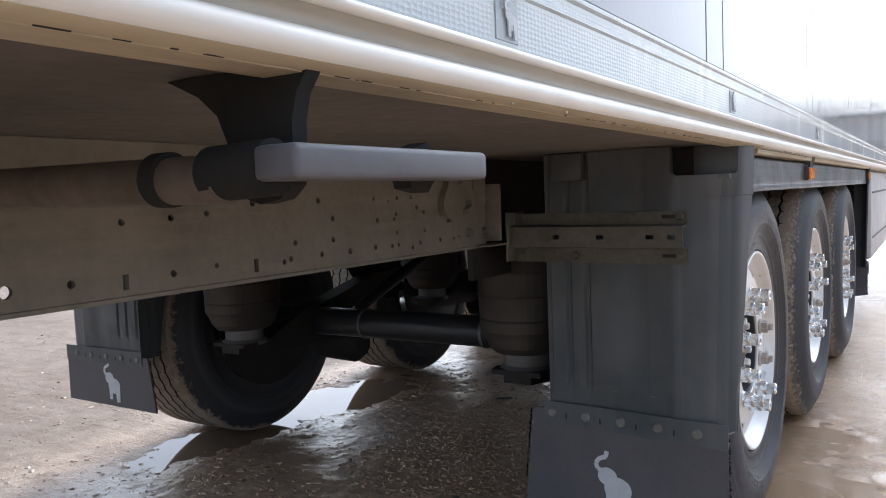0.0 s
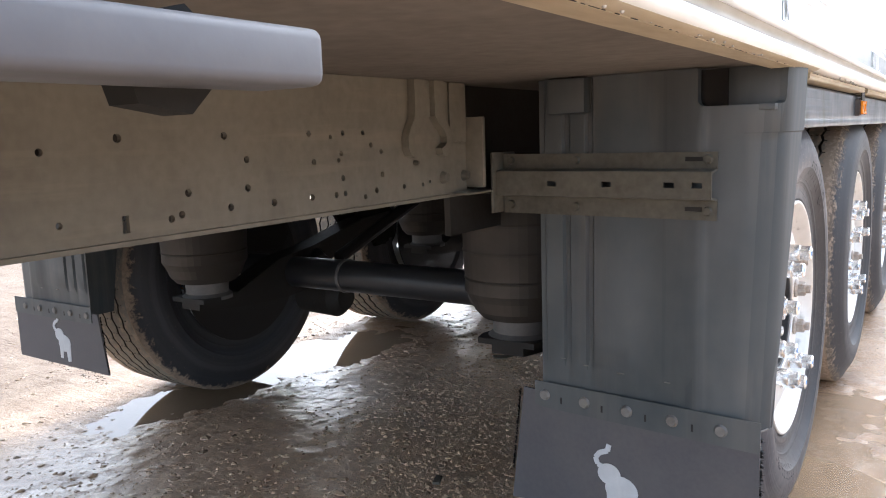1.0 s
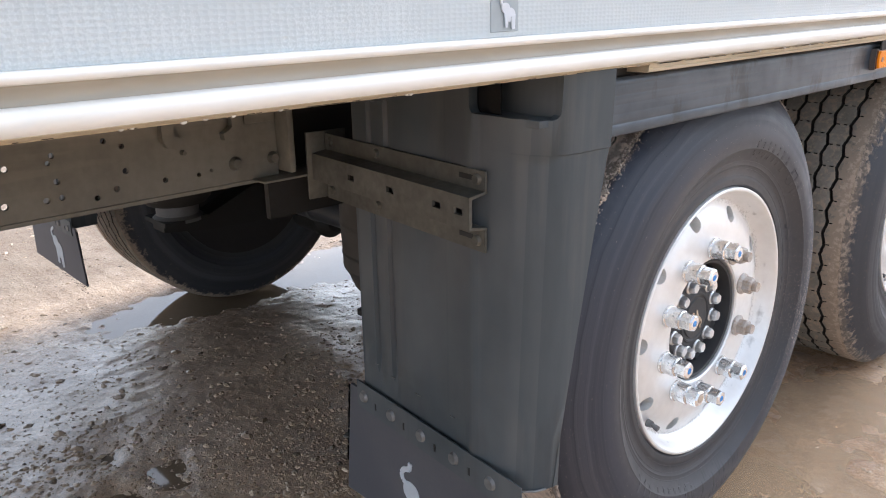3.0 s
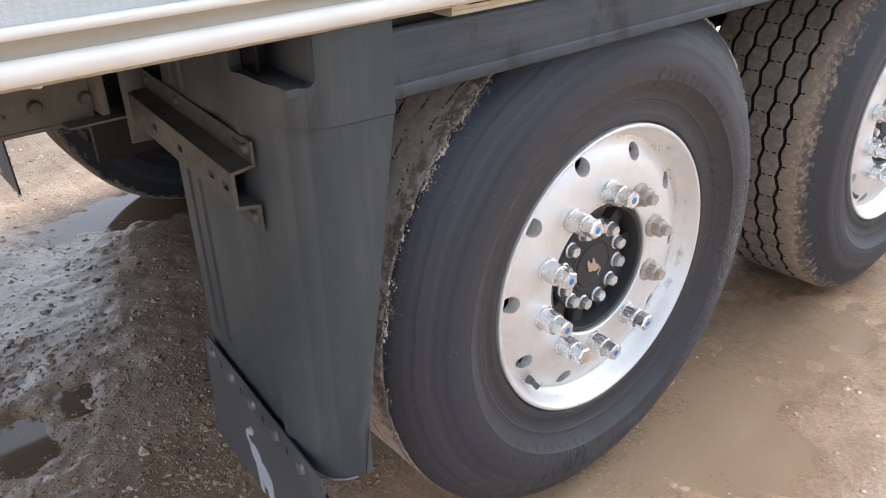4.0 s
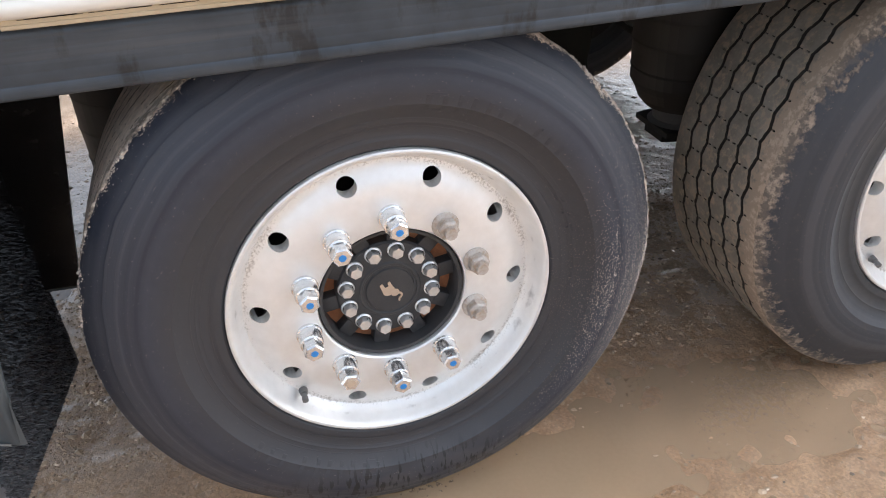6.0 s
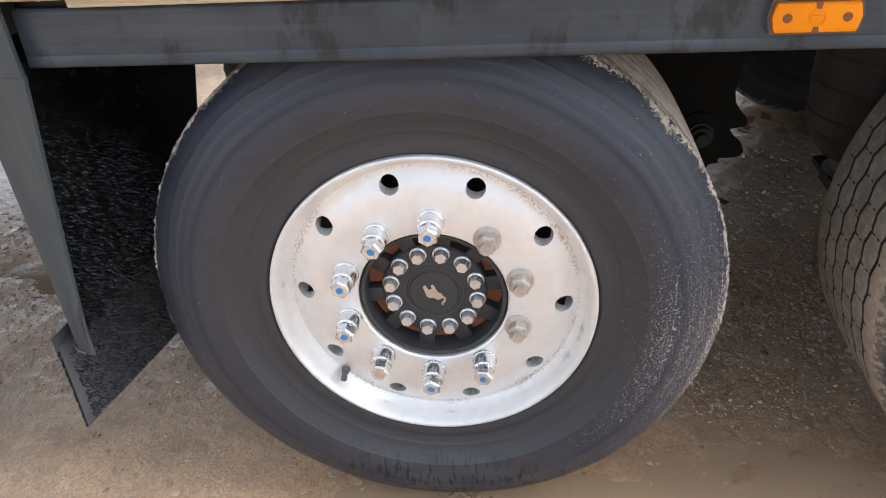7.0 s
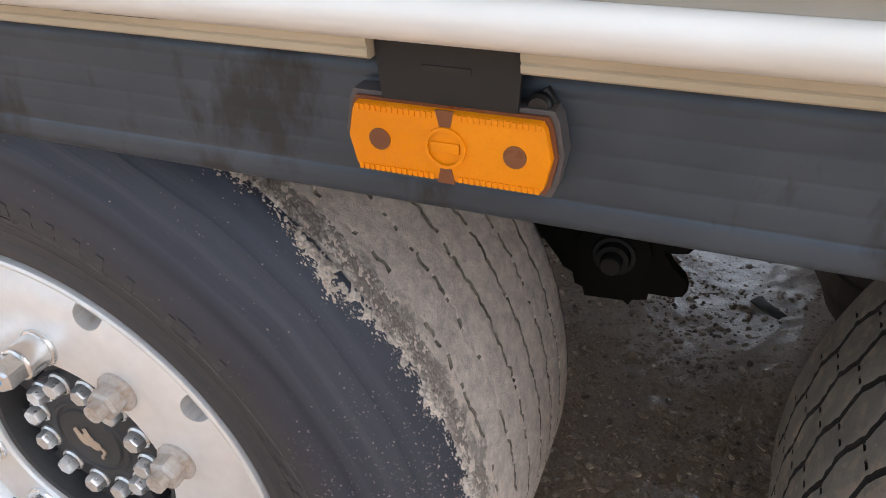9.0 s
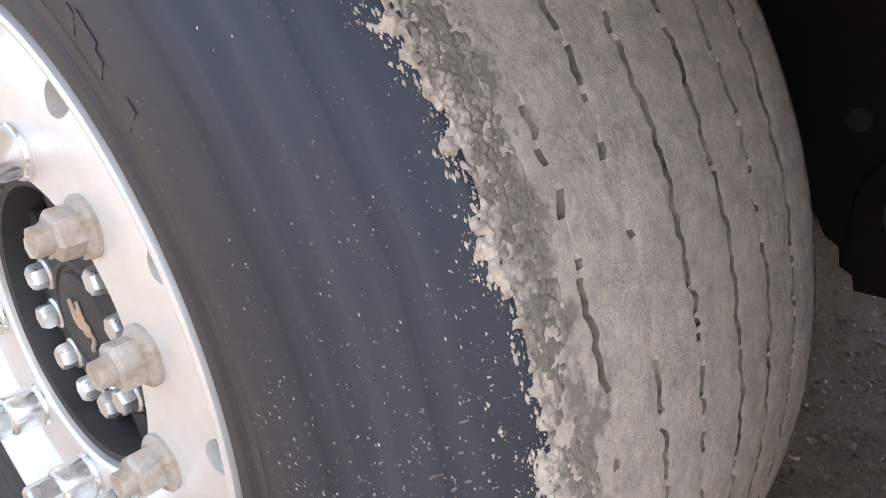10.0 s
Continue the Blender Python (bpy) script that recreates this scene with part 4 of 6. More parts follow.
HOLES = [
    (-1.555, 1.024, 0.0075), (-1.387, 1.024, 0.007), (-1.348, 0.989, 0.0065), (-1.215, 1.024, 0.006), (-1.206, 0.979, 0.0065), (-1.164, 1.018, 0.005), (-1.133, 1.024, 0.006),
    (-1.139, 0.99, 0.006), (-1.146, 0.979, 0.005), (-1.137, 0.949, 0.0065), (-1.156, 0.922, 0.0065), (-1.133, 0.923, 0.006), (-1.08, 1.024, 0.006), (-1.059, 1.002, 0.006),
    (-1.031, 0.99, 0.006), (-1.03, 0.949, 0.0065), (-1.048, 0.922, 0.0065), (-1.08, 0.913, 0.006), (-0.965, 0.923, 0.006), (-0.904, 0.922, 0.005), (-1.215, 0.923, 0.007),
    (-1.298, 0.922, 0.0075), (-1.349, 0.948, 0.007), (-1.383, 0.923, 0.007), (-1.455, 0.949, 0.007), (-1.468, 0.921, 0.0065), (-1.485, 0.917, 0.0065), (-0.88, 0.926, 0.004),
    (-1.893, 0.923, 0.0075), (-1.725, 0.921, 0.007), (-1.81, 1.003, 0.007), (-1.724, 1.006, 0.007), (-1.655, 1.01, 0.006), (-1.981, 0.923, 0.011), (-1.64, 0.925, 0.0055),
    (-2.08, 1.0, 0.007), (-2.15, 0.925, 0.007), (-2.3, 1.0, 0.008), (-2.45, 0.93, 0.008)]
near_beam = chassis_beam(-0.583, 1)
chassis_beam(2 * MID + 0.583, -1)
for y, z, r in ((-0.833, 0.931, 0.013), (-0.755, 0.931, 0.012), (-0.93, 0.965, 0.005)):
    part("bolt_head", cyl(bmesh.new(), (-0.575, y, z), (-0.565, y, z), r, r * 0.7, seg=14), ALU_DIRTY, near_beam)
# gusset castings at the web's end, with rounded hooks
def hooked(y, flip):
    """A thick bracket leg that widens and curls at its foot."""
    o = [(0.0, 1.119), (0.0, 1.06), (-0.004, 1.045), (-0.016, 1.03), (-0.024, 1.014), (-0.024, 0.992), (-0.016, 0.978), (-0.002, 0.974), (0.012, 0.978), (0.014, 0.99), (0.004, 0.994), (-0.004, 1.0), (-0.004, 1.012), (0.006, 1.026), (0.024, 1.038), (0.034, 1.052), (0.036, 1.119)]
    return part("gusset", extrude(bmesh.new(), [(y + flip * a, z) for a, z in o], -0.574, -0.558, "x"), BEAM, near_beam, "cast bracket leg with a hooked foot")


hooked(-0.945, 1)
hooked(-0.845, -1)
part("gusset_plate", box(bmesh.new(), (-0.574, -0.912, 1.05), (-0.568, -0.881, 1.119), 0.002), BEAM, near_beam)
part("gusset_plate", box(bmesh.new(), (-0.574, -0.81, 1.0), (-0.570, -0.748, 1.119), 0.002), BEAM, near_beam)
part("end_post", box(bmesh.new(), (-0.61, -0.744, 0.905), (-0.535, -0.73, 1.05), 0.003), BEAM, near_beam)
part("foot_plate", box(bmesh.new(), (-0.64, -0.80, 0.893), (-0.535, -0.66, 0.8975), 0.002), BEAM, near_beam)
for y in (-2.6, -1.75, -0.9, 0.5, 1.9, 3.3, 4.7):
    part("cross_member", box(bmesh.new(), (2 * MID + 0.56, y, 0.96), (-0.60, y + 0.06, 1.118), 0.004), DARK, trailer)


# axles with air springs and arms
def axle_unit(y):
    bm = cyl(bmesh.new(), (-0.48, 0, 0), (2 * MID + 0.48, 0, 0), 0.058, seg=32)
    ax = part("axle", bm, AXLE, trailer, "black tubular axle beam", at=(0, y, HUBZ))
    for x in (-1.0, -1.56):
        part("strap", lathe(bmesh.new(), [(0.058, x - 0.006), (0.062, x - 0.006), (0.062, x + 0.006), (0.058, x + 0.006)], 32), GREYPAINT, ax)
    for s, cx in ((1, -0.645), (-1, -1.86)):
        bm = lathe(bmesh.new(), [(0.0, 0), (0.10, 0.0), (0.118, 0.02), (0.13, 0.05), (0.142, 0.07), (0.142, 0.10), (0.1445, 0.104), (0.142, 0.108), (0.145, 0.17), (0.147, 0.175), (0.145, 0.18), (0.145, 0.24), (0.147, 0.245), (0.145, 0.25), (0.142, 0.31), (0.12, 0.335), (0.0, 0.335)], 40)
        bmesh.ops.rotate(bm, verts=bm.verts, matrix=Matrix.Rotation(radians(-90), 3, "Y"))
        part("air_spring", bm, BELLOWS, ax, "dusty rubber air spring", at=(cx, -0.385, 0.03))
        bm = lathe(bmesh.new(), [(0.0, -0.062), (0.085, -0.062), (0.085, -0.05), (0.072, -0.04), (0.072, 0.0), (0.0, 0.0)], 32)
        bmesh.ops.rotate(bm, verts=bm.verts, matrix=Matrix.Rotation(radians(-90), 3, "Y"))
        part("piston", bm, GREYPAINT, ax, at=(cx, -0.385, 0.03))
        bm = extrude(bmesh.new(), [(-0.08, -0.085), (0.08, -0.085), (0.09, -0.04), (0.06, 0.08), (-0.06, 0.08), (-0.09, -0.04)], -0.065, -0.05, "z")
        part("spring_seat", bm, DARK, ax, at=(cx, -0.385, 0.03))
        bm = extrude(bmesh.new(), [(-0.46, -0.034), (-0.30, -0.03), (-0.08, 0.06), (0.1, 0.085), (0.42, 0.16), (0.60, 0.17), (0.60, 0.10), (0.42, 0.09), (0.12, -0.01), (0.07, -0.08), (-0.07, -0.09), (-0.3, -0.08), (-0.46, -0.06)], -0.045, 0.045, "x")
        part("trailing_arm", bm, DARK, ax, at=(cx, 0, 0))
        bm = cyl(bmesh.new(), (cx - 0.12 * s, 0.07, 0.03), (cx + 0.02 * s, 0.16, 0.06), 0.028, seg=12)
        part("link_rod", bm, BLACK, ax)
        bm = cyl(bmesh.new(), (0, 0, 0), (-0.17 * s, 0, 0), 0.075, 0.082, seg=28)
        cyl(bm, (-0.17 * s, 0, 0), (-0.21 * s, 0, 0), 0.082, 0.05, seg=28)
        cyl(bm, (0.02 * s, 0, 0), (0, 0, 0), 0.05, 0.075, seg=28)
        part("brake_chamber", bm, DARK, ax, at=(cx + 0.10 * s, 0.21, -0.135))
        bm = lathe(bmesh.new(), [(0.05, 0.0), (0.296, 0.0), (0.296, 0.008), (0.05, 0.008)], 48, closed=True)
        part("brake_shield", bm, BLACK, ax, at=(-0.440 if s > 0 else 2 * MID + 0.432, 0, 0))
        bm = extrude(bmesh.new(), [(-0.09, 0.08), (-0.1, 0.2), (-0.02, 0.245), (0.09, 0.22), (0.14, 0.12), (0.09, 0.05)], -0.06, 0.06, "x")
        part("caliper", bm, DARK, ax, at=(cx + 0.20 * s, 0.02, 0))
    bm = cyl(bmesh.new(), (0, 0, 0), (0.0, 0.5, 0.17), 0.024, seg=12)
    part("shock_absorber", bm, BLACK, ax, at=(MID - 0.35, 0.03, 0.06))
    bm = cyl(bmesh.new(), (0, 0, 0), (0.0, 0.5, 0.17), 0.024, seg=12)
    part("shock_absorber", bm, BLACK, ax, at=(MID + 0.35, 0.03, 0.06))
    return ax


for k in range(3):
    axle_unit(k * SPACING)


def hanger(x, y, s):
    """A dark suspension hanger plate with a pivot bolt and hooked front edge."""
    o = [(-0.19, 1.05), (-0.15, 0.72), (-0.06, 0.605), (-0.052, 0.592), (-0.038, 0.585), (-0.034, 0.567), (-0.022, 0.562), (-0.018, 0.548), (0.037, 0.552), (0.046, 0.546), (0.051, 0.556), (0.071, 0.561),
         (0.072, 0.572), (0.105, 0.573), (0.119, 0.578), (0.124, 0.588), (0.118, 0.605), (0.100, 0.622), (0.087, 0.643), (0.105, 0.645), (0.118, 0.648), (0.124, 0.656), (0.120, 0.668), (0.105, 0.685), (0.092, 0.706), (0.088, 0.73), (0.095, 0.77), (0.12, 1.05)]
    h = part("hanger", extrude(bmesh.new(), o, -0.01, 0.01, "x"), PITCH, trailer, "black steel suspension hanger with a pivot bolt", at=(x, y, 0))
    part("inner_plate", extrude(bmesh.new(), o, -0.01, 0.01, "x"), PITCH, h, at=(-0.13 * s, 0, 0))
    n = 20
    tongue = [(0.020 + 0.052 * math.cos(math.pi * q / n), 0.634 + 0.052 * math.sin(math.pi * q / n)) for q in range(n + 1)] + [(-0.030, 0.572), (0.062, 0.564)]
    lo, hi = sorted((0.011 * s, 0.019 * s))
    part("boss_plate", extrude(bmesh.new(), tongue, lo, hi, "x"), PITCH, h, "black rounded boss plate")
    bm = lathe(bmesh.new(), [(0.024, 0.0), (0.024, 0.008 * s), (0.0295, 0.008 * s), (0.031, 0.0)], 36)
    part("washer", bm, DARK, h, at=(0.019 * s, 0.022, 0.634))
    bm = lathe(bmesh.new(), [(0.0, 0.036 * s), (0.013, 0.036 * s), (0.0145, 0.034 * s), (0.0145, 0.018 * s), (0.022, 0.018 * s), (0.022, 0.0)], 18)
    part("pivot_bolt", bm, DARK, h, at=(0.019 * s, 0.022, 0.634))
    # Dark disc standing in for a hole in the plate.
    part("dark_disc", cyl(bmesh.new(), (0.010 * s, -0.045, 0.70), (0.013 * s, -0.045, 0.70), 0.010, seg=14), SOOT, h)
    return h


for k in range(3):
    hanger(-0.575, 0.530 + k * SPACING, 1)
    hanger(2 * MID + 0.575, 0.530 + k * SPACING, -1)

# ---- wheels ----
TYRE_X = -0.236
SEAT = 0.014   # how far the disc sits out from the tyre's middle


SIDE = [(0.1635, 0.5262), (0.1668, 0.5240), (0.1698, 0.5208), (0.1740, 0.516), (0.1795, 0.5095), (0.1865, 0.500), (0.1960, 0.485), (0.2030, 0.472), (0.2095, 0.458), (0.2145, 0.443), (0.2178, 0.428), (0.2195, 0.412), (0.2190, 0.398), (0.2168, 0.389), (0.2170, 0.3865), (0.2140, 0.383),
        (0.2070, 0.372), (0.2015, 0.362), (0.1972, 0.352), (0.1974, 0.3495), (0.1948, 0.346), (0.1935, 0.335), (0.1925, 0.325), (0.1938, 0.3225), (0.1940, 0.319), (0.1930, 0.308), (0.1860, 0.302), (0.172, 0.298)]


def side_x(r):
    """How far the sidewall stands out at a radius."""
    for (xa, ra), (xb, rb) in zip(SIDE, SIDE[1:]):
        if rb <= r <= ra:
            return xb + (xa - xb) * (r - rb) / (ra - rb)
    return SIDE[0][0] if r > SIDE[0][1] else SIDE[-1][0]


def tyre_mesh(name, grooves, blocks, materials):
    """A tyre round the x axis: sidewalls by a turned outline, the tread with cut grooves (zigzag and cross cuts if blocks)."""
    periods = 52 if blocks else 74
    steps = [0.0, 0.12, 0.20, 0.222, 0.25, 0.278, 0.30, 0.38, 0.5, 0.62, 0.70, 0.722, 0.75, 0.778, 0.80, 0.88] if blocks else [k / 11 for k in range(11)]
    angles = [2 * math.pi * (k + s) / periods for k in range(periods) for s in steps]
    phase = [s for k in range(periods) for s in steps]
    half = 0.160
    # columns across the tread: place, the groove it belongs to, kind (0 plain, 1 groove's lip, 2 its bed, 3 touching cut, 4 free cut)
    w, d = (0.0047, 0.015) if blocks else (0.0023, 0.006)
    cols = [(-half, None, 0)]
    for gx in grooves:
        inner = [(-0.0255, 0), (-0.0245, 4), (-0.0115, 4), (-0.0105, 0)] if blocks else [(-0.0085, 0)]
        outer = [(0.0052, 3), (0.0165, 3), (0.0175, 0)] if blocks else [(0.0085, 0)]
        for off, kind in inner + [(-w, 1), (-w * 0.72, 2), (w * 0.72, 2), (w, 1)] + outer:
            cols.append((gx + off, gx, kind))
    cols.append((half, None, 0))
    grow = 1.014 if blocks else 1.0

    def waves(a, gx, rates):
        return sum(k * math.sin(a * q + gx * 300 * (1 + q % 5)) for q, k in rates)

    def fill(a, gx):
        """How far mud fills the groove there, 0 to 1."""
        v = waves(a, gx, ((7, 0.8), (17, 0.7), (37, 0.8), (83, 0.7), (151, 0.6), (263, 0.5), (389, 0.4)))
        least = -0.9 if gx > 0.1 else -0.5 if gx > 0.05 else 0.5 if gx > 0 else 1.2 if gx > -0.05 else 0.9
        return min(max((v - least) * 0.9 + 0.5, 0.0), 0.93)

    verts, faces, slots = [], [], []
    n, m = len(angles), len(SIDE) * 2 + len(cols)
    for a, ph in zip(angles, phase):
        wave = abs(((ph + 0.25) % 1.0) * 2 - 1) * 2 - 1
        ring = [(-x, r * (grow if r > 0.5 else 1.0)) for x, r in reversed(SIDE)]
        for x, gx, kind in cols:
            r = 0.530 - 0.0025 * (x / half) ** 2
            if gx is None:
                ring.append((x, r * grow))
                continue
            if blocks:
                turn = 1 - 2 * (grooves.index(gx) % 2)
                if kind == 2:
                    r -= d
                elif kind == 3 and ph == (0.75 if turn > 0 else 0.25) or kind == 4 and ph == (0.25 if turn > 0 else 0.75):
                    r -= 0.011
                elif kind == 1:
                    r -= 0.0007 + 0.0006 * math.sin(a * 211 + gx * 90)
                x += 0.0056 * wave * turn * max(0.0, 1 - abs(x - gx) / 0.027) + 0.0006 * math.sin(a * 173 + gx * 500)
            else:
                wide = 0.75 + 0.55 * abs(waves(a, gx + x * 3, ((23, 0.5), (71, 0.5), (139, 0.5), (307, 0.5), (401, 0.4))))
                if kind == 2:
                    r -= d * (1 - fill(a, gx))
                elif kind == 1:
                    r -= 0.0005 * abs(math.sin(a * 331 + gx * 700))
                x = gx + (x - gx) * (wide if kind else 1.0) + 0.0013 * math.sin(a * 31 + gx * 70) + 0.0013 * math.sin(a * 97 + gx * 40) + 0.0009 * math.sin(a * 211 + gx * 300)
            ring.append((x, r * grow))
        ring += [(x, r * (grow if r > 0.5 else 1.0)) for x, r in SIDE]
        verts += [(x, r * math.sin(a), r * math.cos(a)) for x, r in ring]
    for i in range(n):
        for j in range(m - 1):
            i2 = (i + 1) % n
            faces.append((i * m + j, i2 * m + j, i2 * m + j + 1, i * m + j + 1))
            c = j - len(SIDE)
            if not 0 <= c < len(cols) - 1:
                slots.append(1)
                continue
            gx, kind, after = cols[c][1], cols[c][2], cols[c + 1][2]
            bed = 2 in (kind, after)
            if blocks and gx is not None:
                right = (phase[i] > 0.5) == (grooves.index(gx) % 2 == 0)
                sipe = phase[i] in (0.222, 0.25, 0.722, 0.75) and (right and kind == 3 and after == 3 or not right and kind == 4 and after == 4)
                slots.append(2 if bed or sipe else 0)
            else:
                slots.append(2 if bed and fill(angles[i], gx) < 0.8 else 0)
    me = bpy.data.meshes.new(name)
    me.from_pydata(verts, [], faces)
    for mt in materials:
        me.materials.append(mt)
    me.polygons.foreach_set("material_index", slots)
    me.polygons.foreach_set("use_smooth", [not blocks or s == 1 for s in slots])
    me.update()
    bm = bmesh.new()
    bm.from_mesh(me)
    bmesh.ops.recalc_face_normals(bm, faces=bm.faces)
    for e in bm.edges:
        e.smooth = len(e.link_faces) == 2 and e.calc_face_angle(3.14) < radians(34)
    bm.to_mesh(me)
    bm.free()
    return me


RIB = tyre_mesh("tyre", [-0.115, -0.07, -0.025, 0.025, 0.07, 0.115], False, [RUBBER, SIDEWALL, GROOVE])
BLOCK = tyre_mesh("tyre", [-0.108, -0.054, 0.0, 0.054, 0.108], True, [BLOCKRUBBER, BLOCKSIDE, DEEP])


def hexagon(bm, x0, x1, r, rot=0.0, chamfer=0.2):
    rings = []
    for x, q in ((x0, r), (x1 - (x1 - x0) * chamfer, r), (x1, r * 0.84)):
        rings.append([bm.verts.new((x, q * math.sin(rot + math.pi * k / 3), q * math.cos(rot + math.pi * k / 3))) for k in range(6)])
    for p, q in zip(rings, rings[1:]):
        for k in range(6):
            bm.faces.new((p[k], p[(k + 1) % 6], q[(k + 1) % 6], q[k]))
    bm.faces.new(rings[-1])
    return bm


def make_wheel(tyre, bare=(), unmarked=()):
    """A wheel round the x axis, its outer face towards +x; bare: studs with plain nuts; unmarked: caps without a blue spot."""
    disc = [(0.140, 0.105), (0.140, 0.154), (0.143, 0.157), (0.208, 0.157), (0.222, 0.156), (0.238, 0.1515), (0.252, 0.144), (0.262, 0.139), (0.270, 0.1385), (0.2765, 0.144), (0.2825, 0.156), (0.2880, 0.170), (0.2915, 0.1775), (0.2945, 0.1808), (0.2980, 0.1815), (0.3010, 0.1800), (0.3020, 0.176), (0.3020, 0.160),
            (0.297, 0.150), (0.284, 0.145), (0.272, 0.12), (0.262, 0.05), (0.262, -0.12), (0.285, -0.16), (0.300, -0.175), (0.295, -0.178), (0.270, -0.15), (0.250, -0.12), (0.250, 0.10), (0.245, 0.130)]
    wheel = part("wheel", lathe(bmesh.new(), disc, 120, closed=True), ALU, trailer, "silver aluminium disc wheel with ten hand holes", smooth=35)
    cut = bmesh.new()
    for k in range(10):
        a = radians(18 + 3 + 36 * k)
        p = Vector((0, 0.2385 * math.sin(a), 0.2385 * math.cos(a)))
        cyl(cut, p + Vector((0.06, 0, 0)), p * 1.02 + Vector((0.2, 0, 0)), 0.0175, seg=20)
    carve(wheel, cut)
    tob = new("tyre", tyre)
    tob.parent = wheel
    tob.location.x = -SEAT
    # hub
    bm = lathe(bmesh.new(), [(0.1385, 0.09), (0.1385, 0.146), (0.1355, 0.1505), (0.1295, 0.1485), (0.1275, 0.09)], 60)
    for k in range(10):
        a = 2 * math.pi * (k + 0.3) / 10
        spoke = box(bmesh.new(), (0.10, -0.016, 0.094), (0.130, 0.016, 0.130), 0.004)
        bmesh.ops.rotate(spoke, verts=spoke.verts, matrix=Matrix.Rotation(-a, 3, "X"))
        part("hub_spoke", spoke, HUB, wheel, at=(-0.006, 0, 0))
    part("hub", bm, HUB, wheel, "black cast hub with open windows")
    part("hub_drum", lathe(bmesh.new(), [(0.136, 0.098), (0.10, 0.099), (0.098, 0.10)], 40), RUST, wheel, "rusty inner face behind the hub", at=(0.002, 0, 0))
    bm = lathe(bmesh.new(), [(0.1, 0.09), (0.1, 0.132), (0.0965, 0.136), (0.070, 0.1375), (0.060, 0.140), (0.057, 0.143), (0.053, 0.143), (0.051, 0.1405), (0.047, 0.1405), (0.045, 0.144), (0.0, 0.145)], 60)
    part("hub_cap", bm, HUB, wheel, "black round hub cap", at=(-0.008, 0, 0))
    bm = emblem(bmesh.new(), 0.050)
    bmesh.ops.rotate(bm, verts=bm.verts, matrix=Matrix.Rotation(radians(90), 3, "Z"))
    bmesh.ops.rotate(bm, verts=bm.verts, matrix=Matrix.Rotation(radians(-160), 3, "X"))
    part("badge", bm, TAN, wheel, at=(0.1375, -0.006, 0.018), smooth=0)
    for k in range(12):
        a = 2 * math.pi * (k + 0.4) / 12
        bm = lathe(bmesh.new(), [(0.0162, 0.0), (0.0162, 0.003), (0.0135, 0.0052)], 18)
        hexagon(bm, 0.003, 0.018, 0.0130, a, 0.25)
        part("hub_screw", bm, SCREW, wheel, at=(0.1285, 0.083 * math.sin(a), 0.083 * math.cos(a)))
    # studs
    for k in range(10):
        a = radians(2.5 + 36 * k)
        at = (0.157, 0.1675 * math.sin(a), 0.1675 * math.cos(a))
        if k in bare:
            bm = lathe(bmesh.new(), [(0.0248, 0.0), (0.0253, 0.004), (0.0225, 0.007), (0.018, 0.009)], 20)
            hexagon(bm, 0.006, 0.028, 0.0198, a, 0.15)
            cyl(bm, (0.02, 0, 0), (0.040, 0, 0), 0.012, 0.011, seg=16)
            part("wheel_nut", bm, NUT, wheel, "rusty bare wheel nut", at=at)
        else:
            bm = lathe(bmesh.new(), [(0.0235, 0.0), (0.0245, 0.003), (0.0235, 0.006), (0.0215, 0.007), (0.0215, 0.031), (0.0205, 0.034), (0.017, 0.036)], 24)
            hexagon(bm, 0.034, 0.061, 0.0185, a, 0.12)
            part("nut_cap", bm, CHROME, wheel, "chrome wheel nut cap", at=at)
            if k not in unmarked:
                bm = cyl(bmesh.new(), (0.0605, 0, 0), (0.0616, 0, 0), 0.0076, 0.0064, seg=7)
                part("mark", bm, BLUE, wheel, "blue spot on the cap's end", at=at)
            else:
                part("mark", cyl(bmesh.new(), (0.0605, 0, 0), (0.0618, 0, 0), 0.010, 0.009, seg=9), TAN, wheel, at=at)
    a = radians(226)
    bm = cyl(bmesh.new(), (0, 0, 0), (0.012, 0, 0), 0.009, 0.007, seg=14)
    cyl(bm, (0.012, 0, 0), (0.020, 0, -0.003), 0.005, seg=10)
    cyl(bm, (0.018, 0, -0.003), (0.027, 0, -0.005), 0.0062, seg=10)
    part("valve", bm, GREYPAINT, wheel, at=(0.146, 0.262 * math.sin(a), 0.262 * math.cos(a)))
    return wheel


